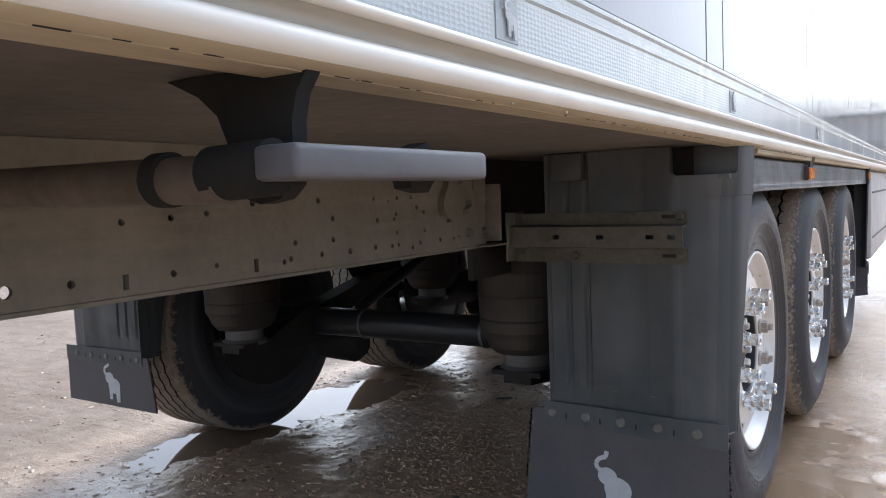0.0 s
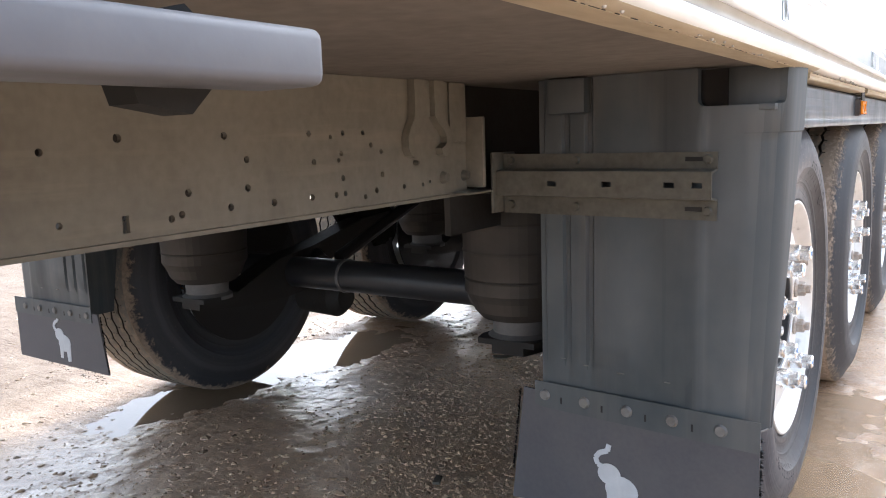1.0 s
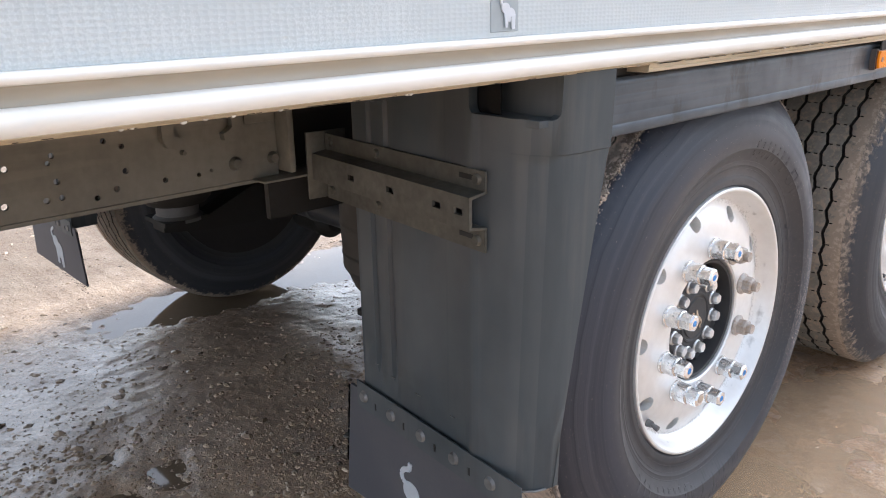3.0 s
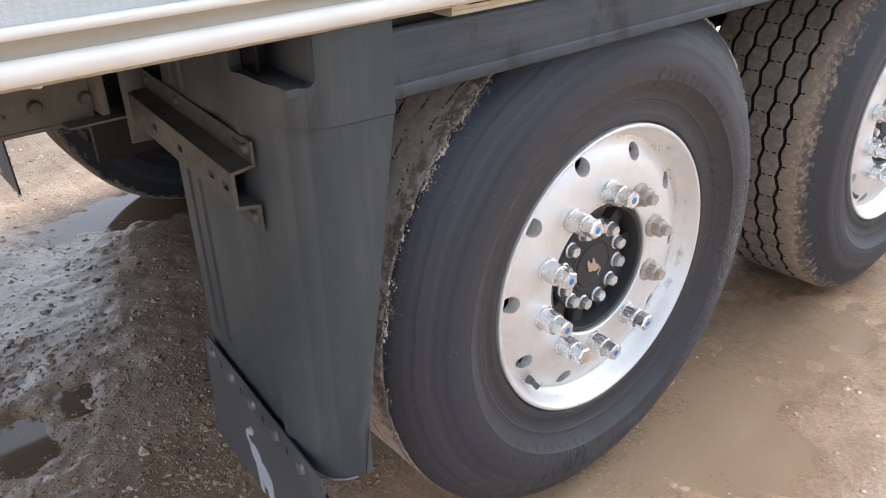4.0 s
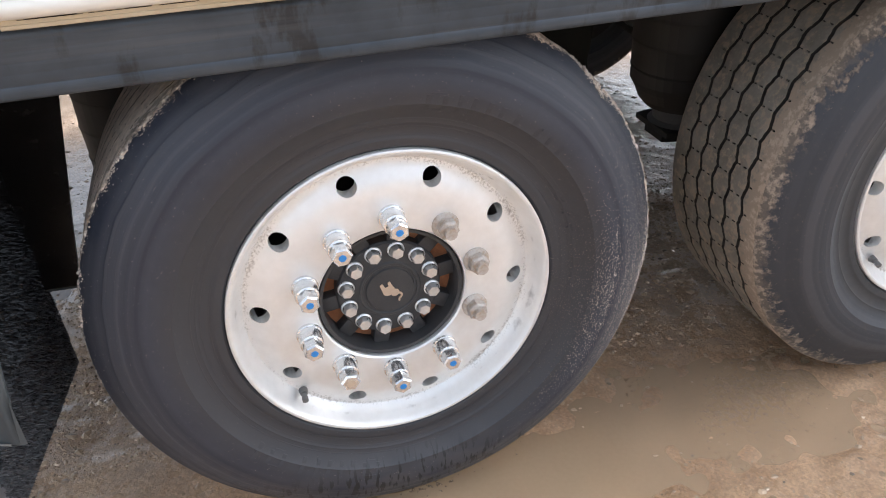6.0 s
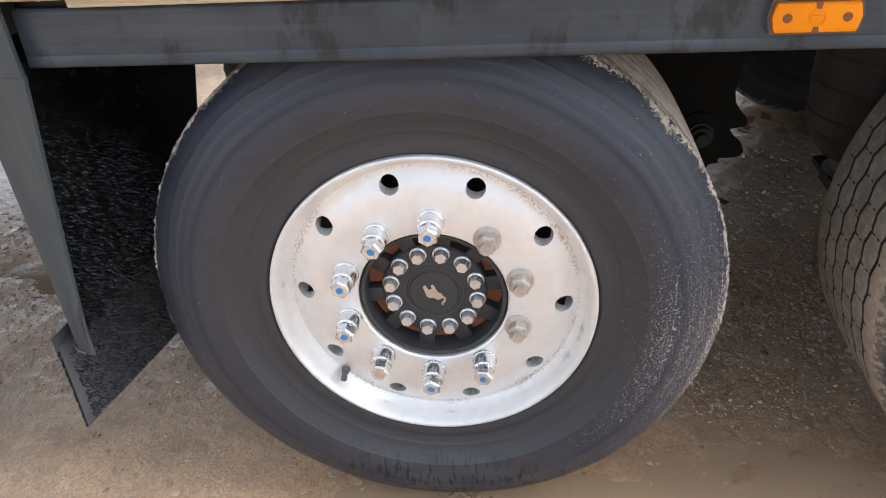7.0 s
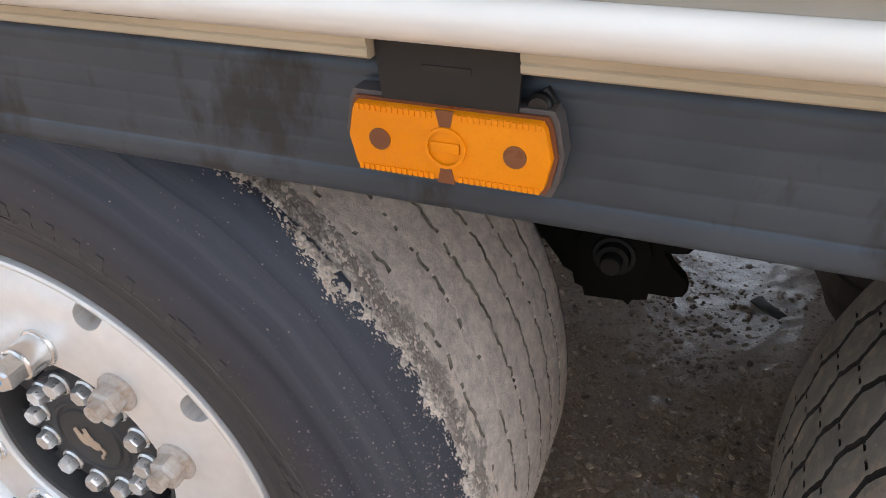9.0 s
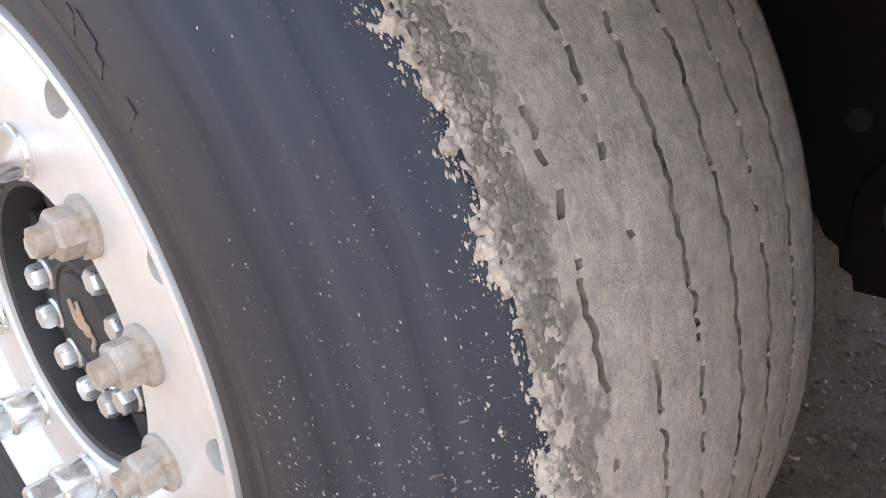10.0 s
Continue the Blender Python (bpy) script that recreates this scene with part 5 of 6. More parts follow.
def raised_marks(wheel):
    """Plain raised bars, frames and hatched fields where the sidewall carries lettering."""
    def block(bm, a, wide, r0, r1, lift):
        """A raised patch that follows the sidewall, between two radii, wide along the circle."""
        rows = []
        for r in (r0, (r0 + r1) / 2, r1):
            x = side_x(r)
            rows.append([(x - 0.003, r, -wide / 2), (x + lift, r, -wide / 2 + 0.0006), (x + lift, r, wide / 2 - 0.0006), (x - 0.003, r, wide / 2)])
        vs = [[bm.verts.new((x, r * math.sin(a + t / r), r * math.cos(a + t / r))) for x, r, t in row] for row in rows]
        for p, q in zip(vs, vs[1:]):
            for k in range(3):
                bm.faces.new((p[k], p[k + 1], q[k + 1], q[k]))
        bm.faces.new(vs[0])
        bm.faces.new(vs[-1][::-1])

    plans = ("frame", "pair", "pair", "bar", "frame", "bar")
    for first in (12.5, 192.5):
        for k, plan in enumerate(plans):
            a = radians(first + 7.5 * k)
            bm = bmesh.new()
            if plan == "frame":
                for da in (-0.014, 0.014):
                    block(bm, a + da / 0.39, 0.009, 0.376, 0.403, 0.0008)
                block(bm, a, 0.022, 0.3715, 0.3765, 0.0008)
                block(bm, a, 0.022, 0.4025, 0.4075, 0.0008)
            elif plan == "pair":
                for da in (-0.012, 0.012):
                    block(bm, a + da / 0.39, 0.009, 0.372, 0.407, 0.0008)
            else:
                block(bm, a - 0.008 / 0.39, 0.010, 0.372, 0.407, 0.0008)
            part("sidewall_mark", bm, SIDEWALL, wheel, at=(-SEAT, 0, 0))
    bm = bmesh.new()
    for k in range(39):
        g, b = divmod(k, 13)
        block(bm, radians(62 + g * 5.6 + b * 0.36), 0.0016, 0.330 + 0.0024 * b, 0.348 + 0.0024 * b, 0.00022)
    part("sidewall_hatching", bm, SIDEWALL, wheel, at=(-SEAT, 0, 0))
    # fine moulded ribs round the bead
    for r in (0.3275, 0.3425, 0.3585):
        part("moulded_ring", lathe(bmesh.new(), [(r - 0.0012, side_x(r - 0.0012) - 0.001), (r - 0.0004, side_x(r) + 0.0003), (r + 0.0004, side_x(r) + 0.0003), (r + 0.0012, side_x(r + 0.0012) - 0.001)], 160), SIDEWALL, wheel, at=(-SEAT, 0, 0))


def mud_crust(wheel, seed, thick, crumbs, specks):
    """A sheet of dried mud over the outer shoulder with a torn edge, and crumbs along it."""
    # the cross-section it lies on, by length from the tread towards the sidewall
    line = [(0.085, 0.5285), (0.120, 0.5280), (0.150, 0.5276)] + SIDE[:9]
    at, total = [0.0], 0.0
    for (xa, ra), (xb, rb) in zip(line, line[1:]):
        total += math.hypot(xb - xa, rb - ra)
        at.append(total)

    def section(u):
        u = min(max(u, 0.0), total - 1e-6)
        k = max(q for q in range(len(at) - 1) if at[q] <= u)
        f = (u - at[k]) / (at[k + 1] - at[k])
        (xa, ra), (xb, rb) = line[k], line[k + 1]
        d = math.hypot(xb - xa, rb - ra)
        return xa + (xb - xa) * f, ra + (rb - ra) * f, (ra - rb) / d, (xb - xa) / d

    na, nu, u0, u1 = 3200, 84, 0.036, 0.122
    ang = np.linspace(0, 2 * math.pi, na, endpoint=False)
    us = np.linspace(u0, u1, nu)
    ga, gu = np.meshgrid(ang, us, indexing="ij")
    sa = ga * 0.52
    def wrapped(cell, sd):
        """Noise that closes round the tyre."""
        f = np.clip((ga - 6.0) / 0.283, 0, 1)
        return lattice_noise(sa, gu, cell, sd) * (1 - f) + lattice_noise(sa - 2 * math.pi * 0.52, gu, cell, sd) * f
    broad = wrapped(0.09, seed) + 0.7 * wrapped(0.04, seed + 1)
    torn = 0.0045 * broad + 0.0052 * wrapped(0.017, seed + 2) + 0.0042 * wrapped(0.0075, seed + 3) + 0.003 * wrapped(0.0034, seed + 4)
    fore = np.exp(-((ga - 0.95) / 0.75) ** 2)
    aft = np.exp(-((ga - 5.25) / 0.75) ** 2)
    edge = 0.0765 + 0.005 * fore + 0.002 * aft + torn + sum(h * np.exp(-((ga - c) / w) ** 2) for c, w, h in ((0.86, 0.08, 0.008), (1.05, 0.05, -0.005), (1.12, 0.03, 0.004), (1.34, 0.06, 0.005), (0.68, 0.05, -0.005))) - 0.013 * np.clip(1.2 - 3 * (fore + aft), 0, 1)
    inside = np.clip((edge - gu) / 0.0028, 0, 1)
    inside = inside * inside * (3 - 2 * inside)
    lumps = 0.6 + 0.2 * wrapped(0.012, seed + 5) + 0.3 * wrapped(0.0062, seed + 6) + 0.6 * wrapped(0.0031, seed + 7) + 0.6 * wrapped(0.0019, seed + 10)
    rim = np.exp(-((edge - gu) / 0.012) ** 2)
    height = inside * thick * np.clip(lumps, 0.05, 2) * (0.35 + 0.9 * rim) - 0.0016 * (1 - inside)
    bald = wrapped(0.028, seed + 8) + 0.6 * wrapped(0.011, seed + 9)
    height = height - np.where(rim < 0.75, 0.0022 * np.clip((bald - 0.25) * 3, 0, 1), 0)
    height = height - 0.003 * np.clip((0.046 - gu) / 0.01, 0, 1)
    cut = np.array([section(u) for u in us])
    gx, gr = cut[:, 0] + cut[:, 2] * height, cut[:, 1] + cut[:, 3] * height
    verts = np.stack([gx, gr * np.sin(ga), gr * np.cos(ga)], -1).reshape(-1, 3).tolist()
    idx = np.arange(na * nu).reshape(na, nu)
    nxt = np.roll(idx, -1, axis=0)
    faces = np.stack([idx[:, :-1], nxt[:, :-1], nxt[:, 1:], idx[:, 1:]], -1).reshape(-1, 4).tolist()
    rr = random.Random(seed)
    for k in range(crumbs):
        i = rr.randrange(na)
        if rr.random() > fore[i, 0] + aft[i, 0]:
            continue
        x, r, nx, nr = section(float(edge[i, 34]) + rr.gauss(-0.001, 0.0035))
        z = 0.0012 * rr.random()
        s = 0.0003 + 0.0012 * rr.random() ** 4
        base = len(verts)
        for ox, oy, oz in OCT:
            q = s * rr.uniform(0.6, 1.4)
            aa, rad = ang[i] + oy * q * 1.5 / 0.52, r + nr * z + oz * q * 0.8
            verts.append((x + nx * z + ox * q, rad * math.sin(aa), rad * math.cos(aa)))
        faces += [tuple(base + i for i in f) for f in OF]
    # fine dry specks thrown on to the sidewall
    for k in range(specks):
        a, r = rr.gauss(1.62, 0.36), 0.52 - abs(rr.gauss(0, 0.05))
        if r < 0.37:
            continue
        x, s = side_x(r) + 0.0001, 0.00022 + 0.0008 * rr.random() ** 4
        base = len(verts)
        for ox, oy, oz in OCT:
            q = s * rr.uniform(0.6, 1.4)
            aa, rad = a + oy * q / r, r + oz * q
            verts.append((x + ox * q * 0.4, rad * math.sin(aa), rad * math.cos(aa)))
        faces += [tuple(base + i for i in f) for f in OF]
    me = bpy.data.meshes.new("mud_crust")
    me.from_pydata(verts, [], faces)
    me.materials.append(CRUST)
    ob = new("mud_crust", me)
    ob.parent = wheel
    ob.location.x = -SEAT
    return tagged(ob, "ragged crust of dried mud on the shoulder", kind="stuff")


w1 = make_wheel(RIB, bare=(1, 2, 3), unmarked=(6,))
w1.location = (TYRE_X, 0, HUBZ)
raised_marks(w1)
mud_crust(w1, 3, 0.0026, 12000, 1700)
w2 = make_wheel(BLOCK, bare=(3,))
w2.location = (TYRE_X, SPACING - 0.01, HUBZ)
copy_thing(w2, pose(TYRE_X, 2 * SPACING, HUBZ, 25))
for k in range(3):
    copy_thing(w2, pose(2 * MID - TYRE_X - 0.07, k * SPACING + 0.04, HUBZ, 40 * k, 0, 180) @ Matrix.Scale(0.97, 4))


# ---- mudguards ----
def mudguard(s, y, fwd, name="mudguard"):
    """Moulded guard behind (fwd=-1) or before (fwd=1) the wheels, with flap; s: 1 near side, -1 far side. x runs outwards from the wheel's middle."""
    def X(x):
        return x if s > 0 else 2 * MID - x
    def ext(o, lo, hi, axis):
        if axis == "y":
            return extrude(bmesh.new(), [(X(x), z) for x, z in o], y + fwd * lo, y + fwd * hi, "y")
        return extrude(bmesh.new(), [(X(x), y + fwd * yy) for x, yy in o], lo, hi, "z")
    # shell: plan outline with a rounded outer corner, tapered side flange
    bm = bmesh.new()
    levels = [(0.452, 0.052), (0.522, 0.060), (0.545, 0.063), (0.60, 0.070), (0.80, 0.098), (0.985, 0.125), (1.0, 0.128), (1.002, 0.128), (1.118, 0.128)]
    rings = []
    for z, fl in levels:
        fl_on = 0.0 if z < 0.53 else 1.0
        o = [(-0.445, 0.0), (-0.434, -0.0015 * fl_on), (-0.429, 0.005 * fl_on), (-0.390, 0.005 * fl_on), (-0.385, -0.0015 * fl_on), (-0.376, -0.0015 * fl_on), (-0.371, 0.005 * fl_on), (-0.338, 0.005 * fl_on), (-0.333, -0.0015 * fl_on), (-0.324, -0.0015 * fl_on), (-0.319, 0.005 * fl_on), (-0.236, 0.005 * fl_on), (-0.228, 0.0025 * fl_on), (-0.176, 0.0025 * fl_on), (-0.168, 0.005 * fl_on), (-0.13, 0.004 * fl_on), (-0.114, 0.0065), (-0.103, 0.007), (-0.095, 0.003), (-0.085, 0.0), (-0.05, -0.003), (-0.022, -0.012), (0.0, -0.03), (0.010, -0.055), (0.012, -0.075), (0.012, -0.012 - fl),
             (0.004, -0.012 - fl), (0.004, -0.07), (-0.004, -0.045), (-0.03, -0.018), (-0.06, -0.010), (-0.437, -0.008), (-0.437, -0.02 - fl * 1.25), (-0.445, -0.02 - fl * 1.25)]
        out = 0.020 * (z - 0.452) / 0.6 + (0.003 if z > 1.001 else 0.0)
        rings.append([bm.verts.new((X(px + (out if px > -0.06 else 0)), y + fwd * (py + 0.0), z)) for px, py in o])
    n = len(rings[0])
    for p, q in zip(rings, rings[1:]):
        for k in range(n):
            bm.faces.new((p[k], p[(k + 1) % n], q[(k + 1) % n], q[k]))
    bm.faces.new(rings[0])
    bm.faces.new(rings[-1][::-1])
    guard = part(name, bm, PLASTIC, trailer, "dark grey moulded plastic mudguard with a hanging flap", smooth=50)
    # top: raised step, pocket rim
    part("top_block", box(bmesh.new(), (min(X(-0.41), X(-0.325)), min(y + fwd * 0.001, y + fwd * 0.03), 1.048), (max(X(-0.41), X(-0.325)), max(y + fwd * 0.001, y + fwd * 0.03), 1.118), 0.006), PLASTIC, guard)
    # scooped corner under the top
    cut = bmesh.new()
    lo, hi = sorted((X(-0.11), X(0.06)))
    ylo, yhi = sorted((y + fwd * 0.03, y - fwd * 0.042))
    box(cut, (lo, ylo, 1.050), (hi, yhi, 1.2), 0.012, 3)
    carve(guard, cut)
    lo, hi = sorted((X(-0.116), X(0.018)))
    part("scoop_back", box(bmesh.new(), (lo, min(y - fwd * 0.043, y - fwd * 0.047), 1.03), (hi, max(y - fwd * 0.043, y - fwd * 0.047), 1.118), 0.001), PLASTIC, guard)
    part("scoop_floor", box(bmesh.new(), (lo, min(y - fwd * 0.009, y - fwd * 0.046), 1.040), (hi, max(y - fwd * 0.009, y - fwd * 0.046), 1.0505), 0.001), PLASTIC, guard)
    lo, hi = sorted((X(-0.116), X(-0.111)))
    part("scoop_side", box(bmesh.new(), (lo, min(y - fwd * 0.009, y - fwd * 0.046), 1.04), (hi, max(y - fwd * 0.009, y - fwd * 0.046), 1.118)), PLASTIC, guard)
    # Pale tube standing in for the glint on the wet lower edge.
    lip = [(-0.055, 0.006), (-0.03, -0.002), (-0.008, -0.016), (0.004, -0.032), (0.0095, -0.05)]
    part("edge_glint", tube(bmesh.new(), [(X(a), y + fwd * b, 0.4535) for a, b in lip], 0.0020, 8), RIVET, guard, "pale bar for the glint on the lower corner's edge")
    for a, b, c in ((-0.40, 0.012, 0.540), (-0.345, 0.010, 0.532), (-0.27, 0.016, 0.528), (-0.17, 0.012, 0.526)):
        if fwd < 0:
            part("scuff", box(bmesh.new(), (min(X(a), X(a + b)), min(y + fwd * 0.0005, y + fwd * 0.0042), c), (max(X(a), X(a + b)), max(y + fwd * 0.0005, y + fwd * 0.0042), c + 0.0022), 0.0008, 1), RIVET, guard, "pale scuffed edge")
    # flap with rivets
    low = (0.262, 0.198) if s > 0 else (0.262, 0.258)
    o = [(-0.49, 0.462), (0.006, 0.462), (0.012, 0.43), (0.014, low[0]), (-0.525, low[1])]
    part("flap", ext(o, 0.001, 0.007, "y"), RUBBERFLAP, guard, "black rubber flap with a pale emblem")
    strip = [(-0.46, 0.484), (-0.46, 0.431), (-0.445, 0.427), (0.01, 0.425), (0.014, 0.431), (0.014, 0.484)]
    part("clamp_strip", ext(strip, 0.0075, 0.010, "y"), PLASTIC, guard)
    for k in range(5):
        x = -0.435 + k * 0.0945
        bm = cyl(bmesh.new(), (X(x), y + fwd * 0.010, 0.455), (X(x), y + fwd * 0.0155, 0.455), 0.0125, 0.0095, seg=18)
        part("rivet", bm, RIVET, guard)
        if k < 4:
            bm = box(bmesh.new(), (X(x + 0.04) - 0.002, min(y + fwd * 0.0098, y + fwd * 0.0108), 0.442), (X(x + 0.04) + 0.002, max(y + fwd * 0.0098, y + fwd * 0.0108), 0.456))
            part("slot", bm, BLACK, guard)
    if fwd < 0:
        bm = emblem(bmesh.new(), 0.152)
        part("emblem", bm, LOGO, guard, "plain pale emblem", at=(X(-0.27), y - 0.0075, 0.228 if s > 0 else 0.285), smooth=0)
    # bristled lining
    lo, hi = sorted((X(-0.434), X(-0.062)))
    ylo, yhi = sorted((y - fwd * 0.0105, y - fwd * 0.014))
    part("lining", box(bmesh.new(), (lo, ylo, 0.46), (hi, yhi, 1.115)), BRISTLE, guard, "wet black inner lining")
    lo, hi = sorted((X(-0.4365), X(-0.433)))
    o = [(y - fwd * 0.015, 0.46), (y - fwd * 0.084, 0.46), (y - fwd * 0.178, 1.0), (y - fwd * 0.178, 1.115), (y - fwd * 0.015, 1.115)]
    part("side_lining", extrude(bmesh.new(), o, lo, hi, "x"), BRISTLE, guard)
    rr = random.Random(11)
    verts, faces = [], []
    for k in range(26000 if s > 0 and fwd < 0 else 3000):
        x, z = rr.uniform(-0.50, -0.005), rr.uniform(0.215, 0.98)
        if z > 0.44 and (x < -0.435 or x > -0.055) or z < 0.205 + 0.119 * (x + 0.525):
            continue
        if abs(x + 0.215) < 0.006 and z > 0.5 or z > 0.72 and rr.random() < (z - 0.72) * 4.5:
            continue
        l = rr.uniform(0.005, 0.011)
        base = len(verts)
        back = -0.014 if z > 0.455 else 0.0005
        dx, dz = rr.uniform(-0.005, 0.005), rr.uniform(-0.006, 0.003)
        for ox, oz in ((-0.0009, 0), (0.0009, 0), (0, 0.0013)):
            verts.append((X(x + ox), y + fwd * back, z + oz))
        verts.append((X(x + dx), y + fwd * (back - l), z + dz))
        faces += [(base, base + 1, base + 3), (base + 1, base + 2, base + 3), (base + 2, base, base + 3)]
    for k in range(260):
        z = rr.uniform(0.265, 0.455)
        base = len(verts)
        xe = 0.013 if k % 2 else -0.497 - 0.03 * (0.475 - z) / 0.25
        sg = 1 if k % 2 else -1
        for oz, oy in ((-0.0015, 0.002), (0.0015, 0.002), (0, 0.006)):
            verts.append((X(xe), y + fwd * oy, z + oz))
        verts.append((X(xe + sg * rr.uniform(0.003, 0.009)), y + fwd * 0.003, z + rr.uniform(-0.004, 0.004)))
        faces += [(base, base + 1, base + 3), (base + 1, base + 2, base + 3), (base + 2, base, base + 3)]
    me = bpy.data.meshes.new("bristles")
    me.from_pydata(verts, [], faces)
    me.materials.append(BRISTLE)
    br = new("bristles", me)
    br.parent = guard
    tagged(br, "black spray-suppressing bristle lining", kind="stuff")
    return guard


def hat_bracket(s, y):
    """Slotted aluminium hat section that carries the guard."""
    def X(x):
        return x if s > 0 else 2 * MID - x
    o = [(-0.002, 0.846), (-0.006, 0.846), (-0.006, 0.882), (-0.036, 0.886), (-0.036, 0.936), (-0.006, 0.940), (-0.006, 0.970), (-0.002, 0.970), (-0.002, 0.937), (-0.031, 0.932), (-0.031, 0.890), (-0.002, 0.885)]
    bm = bmesh.new()
    extrude(bm, [(y + a, z) for a, z in o], min(X(-0.530), X(-0.072)), max(X(-0.530), X(-0.072)), "x")
    br = part("guard_bracket", bm, ALU_DIRTY, trailer, "dirty slotted aluminium bracket across the mudguard", smooth=15)
    cut = bmesh.new()
    for x in (-0.395, -0.275, -0.150, -0.098):
        box(cut, (X(x) - 0.010, y - 0.05, 0.906), (X(x) + 0.010, y - 0.02, 0.916))
    carve(br, cut)
    for x, z in ((-0.115, 0.957), (-0.115, 0.866)):
        part("slot", box(bmesh.new(), (X(x) - 0.016, y - 0.0068, z - 0.004), (X(x) + 0.016, y - 0.0055, z + 0.004), 0.0005, 1), BLACK, br)
    for x, z in ((-0.51, 0.957), (-0.51, 0.864), (-0.355, 0.957), (-0.355, 0.864), (-0.088, 0.957), (-0.088, 0.863)):
        bm = cyl(bmesh.new(), (X(x), y - 0.006, z), (X(x), y - 0.012, z), 0.009, 0.007, seg=12)
        part("bolt", bm, ALU_DIRTY, br)
    part("end_plate", box(bmesh.new(), (min(X(-0.537), X(-0.531)), y - 0.045, 0.848), (max(X(-0.537), X(-0.531)), y + 0.04, 0.975), 0.001), ALU_DIRTY, br)
    part("arm", box(bmesh.new(), (min(X(-0.60), X(-0.533)), y - 0.002, 0.885), (max(X(-0.60), X(-0.533)), y + 0.06, 0.935), 0.003), DARK, br)
    return br


GUARD_Y = -0.705
near_guard = mudguard(1, GUARD_Y, -1)
far_guard = mudguard(-1, GUARD_Y + 0.05, -1)
far_guard.location.x -= 0.035
near_bracket = hat_bracket(1, GUARD_Y - 0.003)
hat_bracket(-1, GUARD_Y + 0.047)
# the near guard hangs a little askew
askew, pivot = Matrix.Rotation(radians(-5), 3, "Z"), Vector((0.0, GUARD_Y, 0.0))
for ob in (near_guard, near_bracket):
    ob.rotation_euler.z = radians(-5)
    ob.location = pivot - askew @ pivot
mudguard(1, 2 * SPACING + 0.72, 1)


# ---- side marker lamps ----
LAMP_X, LAMP_Z = -0.0105, 1.0555


def marker(y):
    o = [(-0.0555, -0.017), (-0.0530, -0.0215), (0.0530, -0.0215), (0.0555, -0.017), (0.0590, 0.0), (0.0555, 0.017), (0.0530, 0.0215), (-0.0530, 0.0215), (-0.0555, 0.017), (-0.0590, 0.0)]
    lamp = part("marker_lamp", extrude(bmesh.new(), [(a * 1.035, b * 1.10) for a, b in o], 0.0250, 0.0385, "x"), LAMPGREY, trailer, "amber side marker lamp on a black bracket", at=(LAMP_X, y, LAMP_Z))
    part("lens_rim", extrude(bmesh.new(), [(a * 0.992, b * 0.985) for a, b in o], 0.0364, 0.041, "x"), ORANGE_DARK, lamp, "dark amber rim")
    sh = [(a * 0.955, b * 0.90) for a, b in o]
    bm = extrude(bmesh.new(), sh, 0.0399, 0.046, "x")
    bmesh.ops.bevel(bm, geom=[e for e in bm.edges if all(v.co.x > 0.045 for v in e.verts)], offset=0.0015, segments=2, profile=0.5, affect="EDGES")
    part("lens", bm, ORANGE, lamp, "orange ribbed plastic lens")
    for dy in (-0.0375, 0.0375):
        part("screw_well", cyl(bmesh.new(), (0.0455, dy, 0), (0.0466, dy, 0), 0.0062, seg=18), ORANGE_DARK, lamp)
    bm = lathe(bmesh.new(), [(0.0115, 0.045), (0.0115, 0.0475), (0.0095, 0.0475), (0.0095, 0.0465)], 28)
    box(bm, (0.0455, -0.008, -0.003), (0.0472, 0.008, 0.003), 0.0008)
    part("bulls_eye", bm, ORANGE, lamp)
    bm = bmesh.new()
    for k in range(32):
        yy = -0.0496 + 0.0032 * k
        for zz in (-0.0172, 0.0172):
            if abs(yy) > 0.007:
                box(bm, (0.0455, yy - 0.0011, zz - 0.0016), (0.0467, yy + 0.0011, zz + 0.0016))
    tagged(part("lens_teeth", bm, ORANGE, lamp, smooth=0), "row of small moulded teeth", kind="stuff")
    for sg in (-1, 1):
        bm = extrude(bmesh.new(), [(-0.005, sg * 0.0205), (0.005, sg * 0.0205), (0.003, sg * 0.0115), (-0.003, sg * 0.0115)], 0.0455, 0.0464, "x")
        part("lens_gap", bm, ORANGE_DARK, lamp)
    bm = extrude(bmesh.new(), [(-0.037, 0.021), (0.037, 0.021), (0.0385, 0.042), (0.0395, 0.0565), (-0.0395, 0.0565), (-0.0385, 0.042)], 0.038, 0.041, "x")
    br = part("lamp_bracket", bm, DARK, lamp, "black bent sheet bracket")
    part("bracket_top", box(bmesh.new(), (0.0305, -0.0395, 0.0568), (0.049, 0.0395, 0.0578)), DARK, lamp)
    part("slot", box(bmesh.new(), (0.0405, -0.013, 0.0385), (0.0416, 0.013, 0.0415)), BLACK, lamp)
    bm = lathe(bmesh.new(), [(0.0, 0.006), (0.005, 0.006), (0.0065, 0.004), (0.0065, 0.0)], 16)
    part("cable_gland", bm, BLACK, lamp, at=(0.0312, 0.046, 0.024))
    part("cable", tube(bmesh.new(), [(0.026, 0.046, 0.030), (0.026, 0.053, 0.020), (0.025, 0.0555, 0.004), (0.022, 0.052, -0.008)], 0.0035, 8), BLACK, lamp)
    return lamp


lamp = marker(0.5485)
for y in (3.3, 5.6):
    copy_thing(lamp, pose(LAMP_X, y, LAMP_Z))

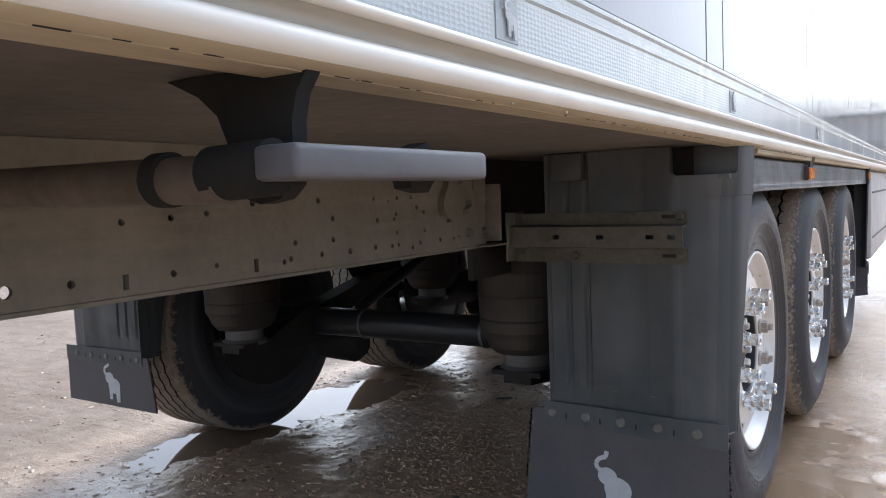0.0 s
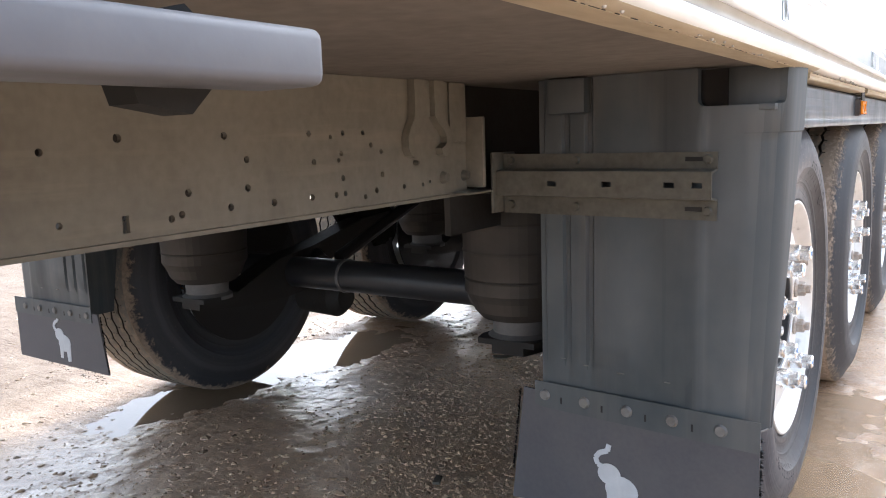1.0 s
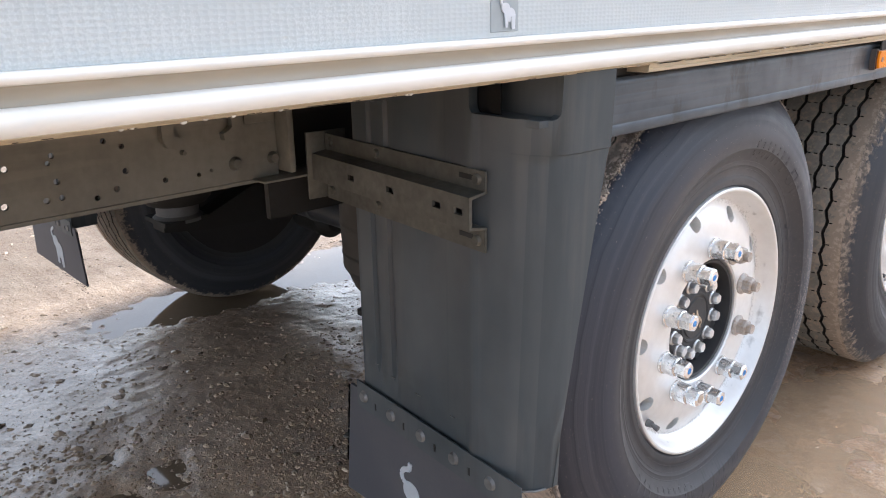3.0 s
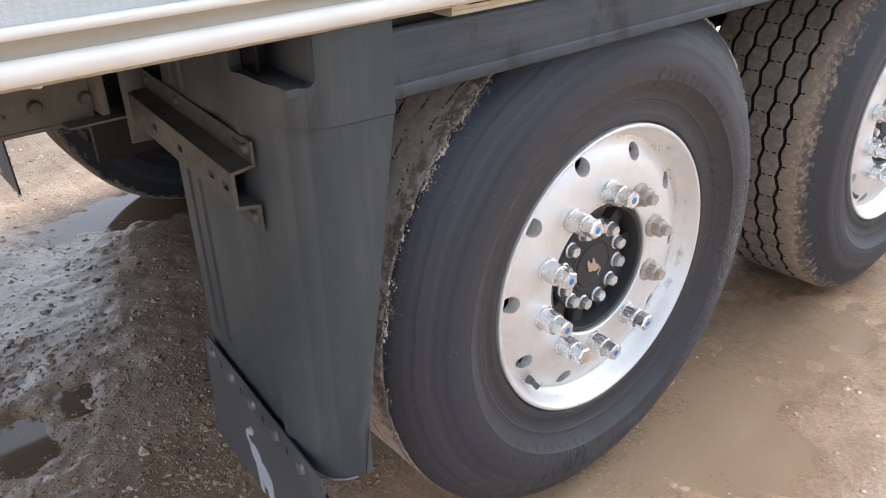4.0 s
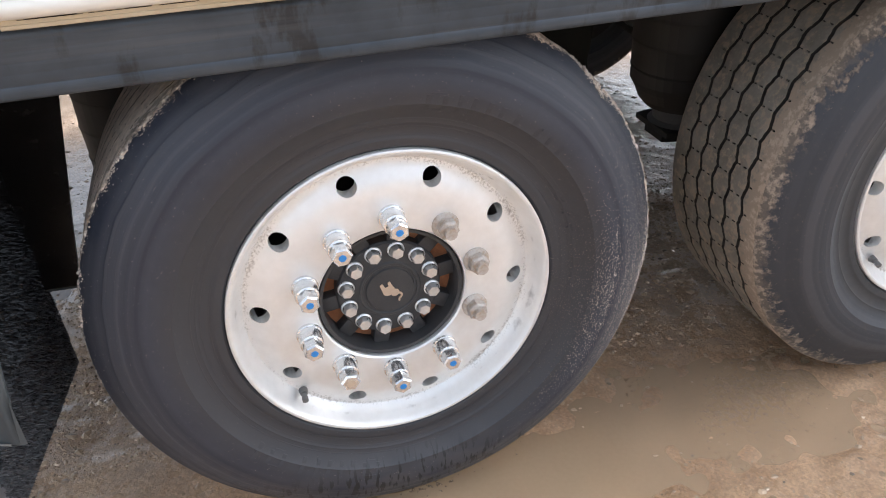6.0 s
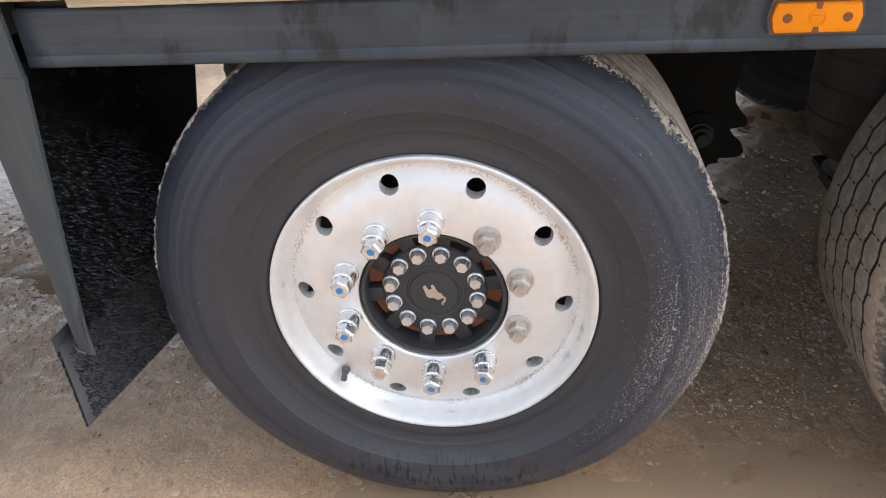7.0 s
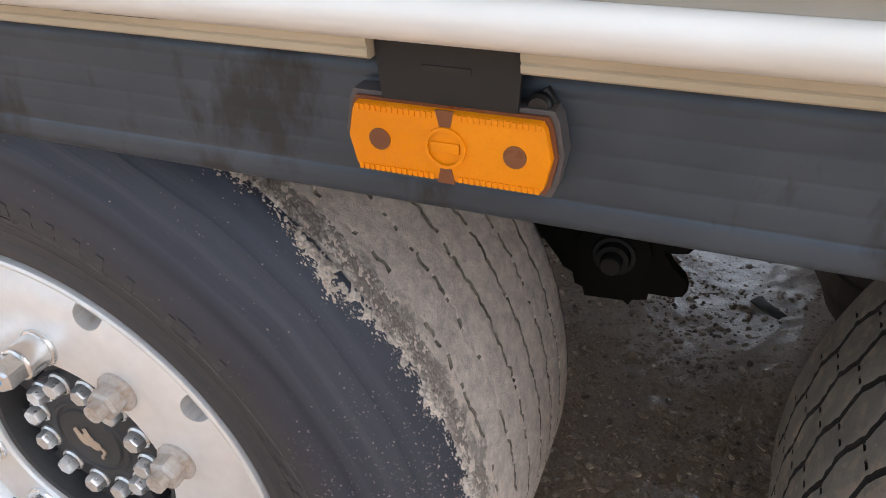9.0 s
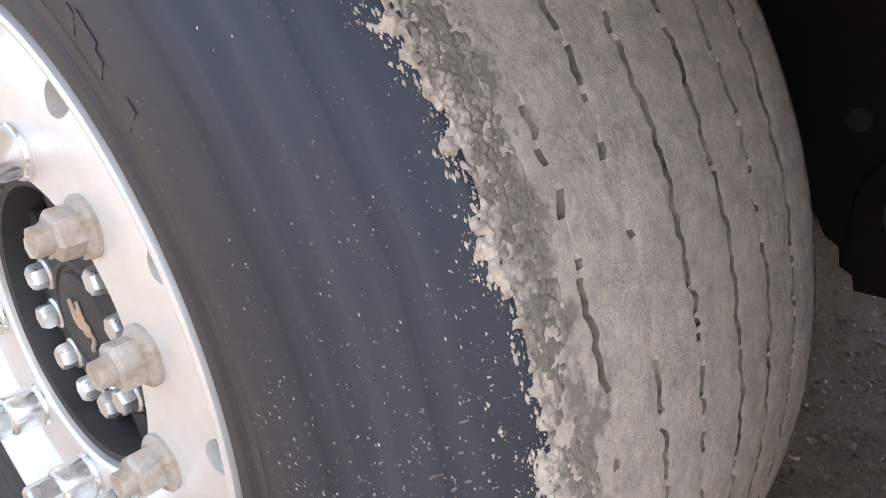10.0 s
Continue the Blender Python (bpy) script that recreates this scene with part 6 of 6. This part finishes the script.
# ---- lever under the body's edge near the back ----
bm = box(bmesh.new(), (0.028, -2.14, 1.036), (0.068, -1.89, 1.0600), 0.005, 3)
lever = part("grip_bar", bm, LEVER, trailer, "worn grey bar under the body's edge")
part("pivot_tube", cyl(bmesh.new(), (-0.015, -2.12, 1.04), (-0.75, -2.12, 1.05), 0.018, seg=20), PIPE, lever, "brown rust-stained pipe")
part("collar", cyl(bmesh.new(), (0.03, -2.12, 1.046), (-0.03, -2.12, 1.044), 0.020, seg=20), SOOT, lever)
part("collar", cyl(bmesh.new(), (-0.075, -2.12, 1.042), (-0.09, -2.12, 1.042), 0.021, seg=20), SOOT, lever)
bm = extrude(bmesh.new(), [(-0.10, 1.119), (0.046, 1.119), (0.044, 1.112), (0.034, 1.098), (0.029, 1.080), (0.028, 1.050), (0.026, 1.034), (0.014, 1.024), (-0.006, 1.021), (-0.022, 1.026), (-0.033, 1.042), (-0.036, 1.066), (-0.046, 1.088), (-0.066, 1.104)], -2.10, -2.085, "y")
part("hang_plate", bm, SOOT, lever)
bm = extrude(bmesh.new(), [(-1.965, 1.060), (-1.93, 1.070), (-1.905, 1.05), (-1.93, 1.026), (-1.955, 1.030)], 0.010, 0.029, "x")
part("catch", bm, SOOT, lever, "black pointed catch behind the bar")

# ---- side box ahead of the wheels ----
sb = part("side_box", box(bmesh.new(), (-0.7, 4.0, 0.45), (0.0, 6.4, 1.09), 0.02), BOXWHITE, trailer, "white side box hung under the body")
part("box_seam", box(bmesh.new(), (0.001, 4.05, 0.93), (0.006, 6.35, 0.945)), GREYPAINT, sb)
part("box_seam", box(bmesh.new(), (0.001, 4.05, 0.60), (0.006, 6.35, 0.612)), GREYPAINT, sb)
bm = extrude(bmesh.new(), [(3.86, 0.34), (4.04, 0.34), (4.10, 0.40), (4.0, 0.44), (3.88, 0.43)], -0.16, -0.02, "x")
part("chock", bm, BLACK, sb)

# ---- far hedge row across the yard, seen in the body's shine ----
rr = random.Random(21)


def tree(x, y, h, seed):
    r = random.Random(seed)
    root = tagged(new("tree"), "distant leafy tree at the yard's edge", "tree", group="trees at the yard's edge")
    root.location = (x, y, 0)
    bm = cyl(bmesh.new(), (0, 0, -0.1), (0, 0, h * 0.6), 0.18, 0.08, seg=8)
    for k in range(5):
        a = r.random() * 6.28
        cyl(bm, (0, 0, h * (0.3 + 0.06 * k)), (math.cos(a) * h * 0.22, math.sin(a) * h * 0.22, h * (0.55 + 0.07 * k)), 0.06, 0.02, seg=5)
    part("trunk", bm, BARK, root)
    verts, faces = [], []
    for k in range(1400):
        u, v, q = r.random() * 6.28, r.uniform(-1, 1), r.random() ** 0.4
        lump = 1 + 0.25 * math.sin(3 * u + seed) + 0.2 * math.sin(5 * v + seed)
        c = Vector((math.cos(u) * math.sqrt(1 - v * v) * q * h * 0.36 * lump, math.sin(u) * math.sqrt(1 - v * v) * q * h * 0.36 * lump, h * 0.64 + v * q * h * 0.36))
        base = len(verts)
        for j in range(3):
            verts.append(tuple(c + Vector((r.uniform(-1, 1), r.uniform(-1, 1), r.uniform(-1, 1))) * 0.28))
        faces.append((base, base + 1, base + 2))
    me = bpy.data.meshes.new("crown")
    me.from_pydata(verts, [], faces)
    me.materials.append(LEAF)
    cr = new("crown", me)
    cr.parent = root
    return root


hall = tagged(new("hall"), "low pale grey hall at the yard's far edge", "building")
hall.location = (19, 82, 0)
part("wall", box(bmesh.new(), (-17, -7, -0.2), (32, 7, 6.6), 0.05), BOXWHITE, hall)
part("roof", extrude(bmesh.new(), [(-7.4, 6.6), (7.4, 6.6), (7.4, 6.9), (0, 7.7), (-7.4, 6.9)], -17.4, 32.4, "x"), GREYPAINT, hall)
for k in range(6):
    part("hall_door", box(bmesh.new(), (-14 + 7.6 * k, -7.08, 0), (-10 + 7.6 * k, -7.0, 4.4), 0.02), GREYPAINT, hall)
for k in range(9):
    tree(-4 + k * 5.2 + rr.uniform(-1.5, 1.5), 98 + rr.uniform(-3, 3), rr.uniform(10, 13), 60 + k)
for k in range(13):
    tree(34 + rr.uniform(-4, 4), -16 + k * 6.5 + rr.uniform(-2, 2), rr.uniform(4.5, 8.5), 30 + k)
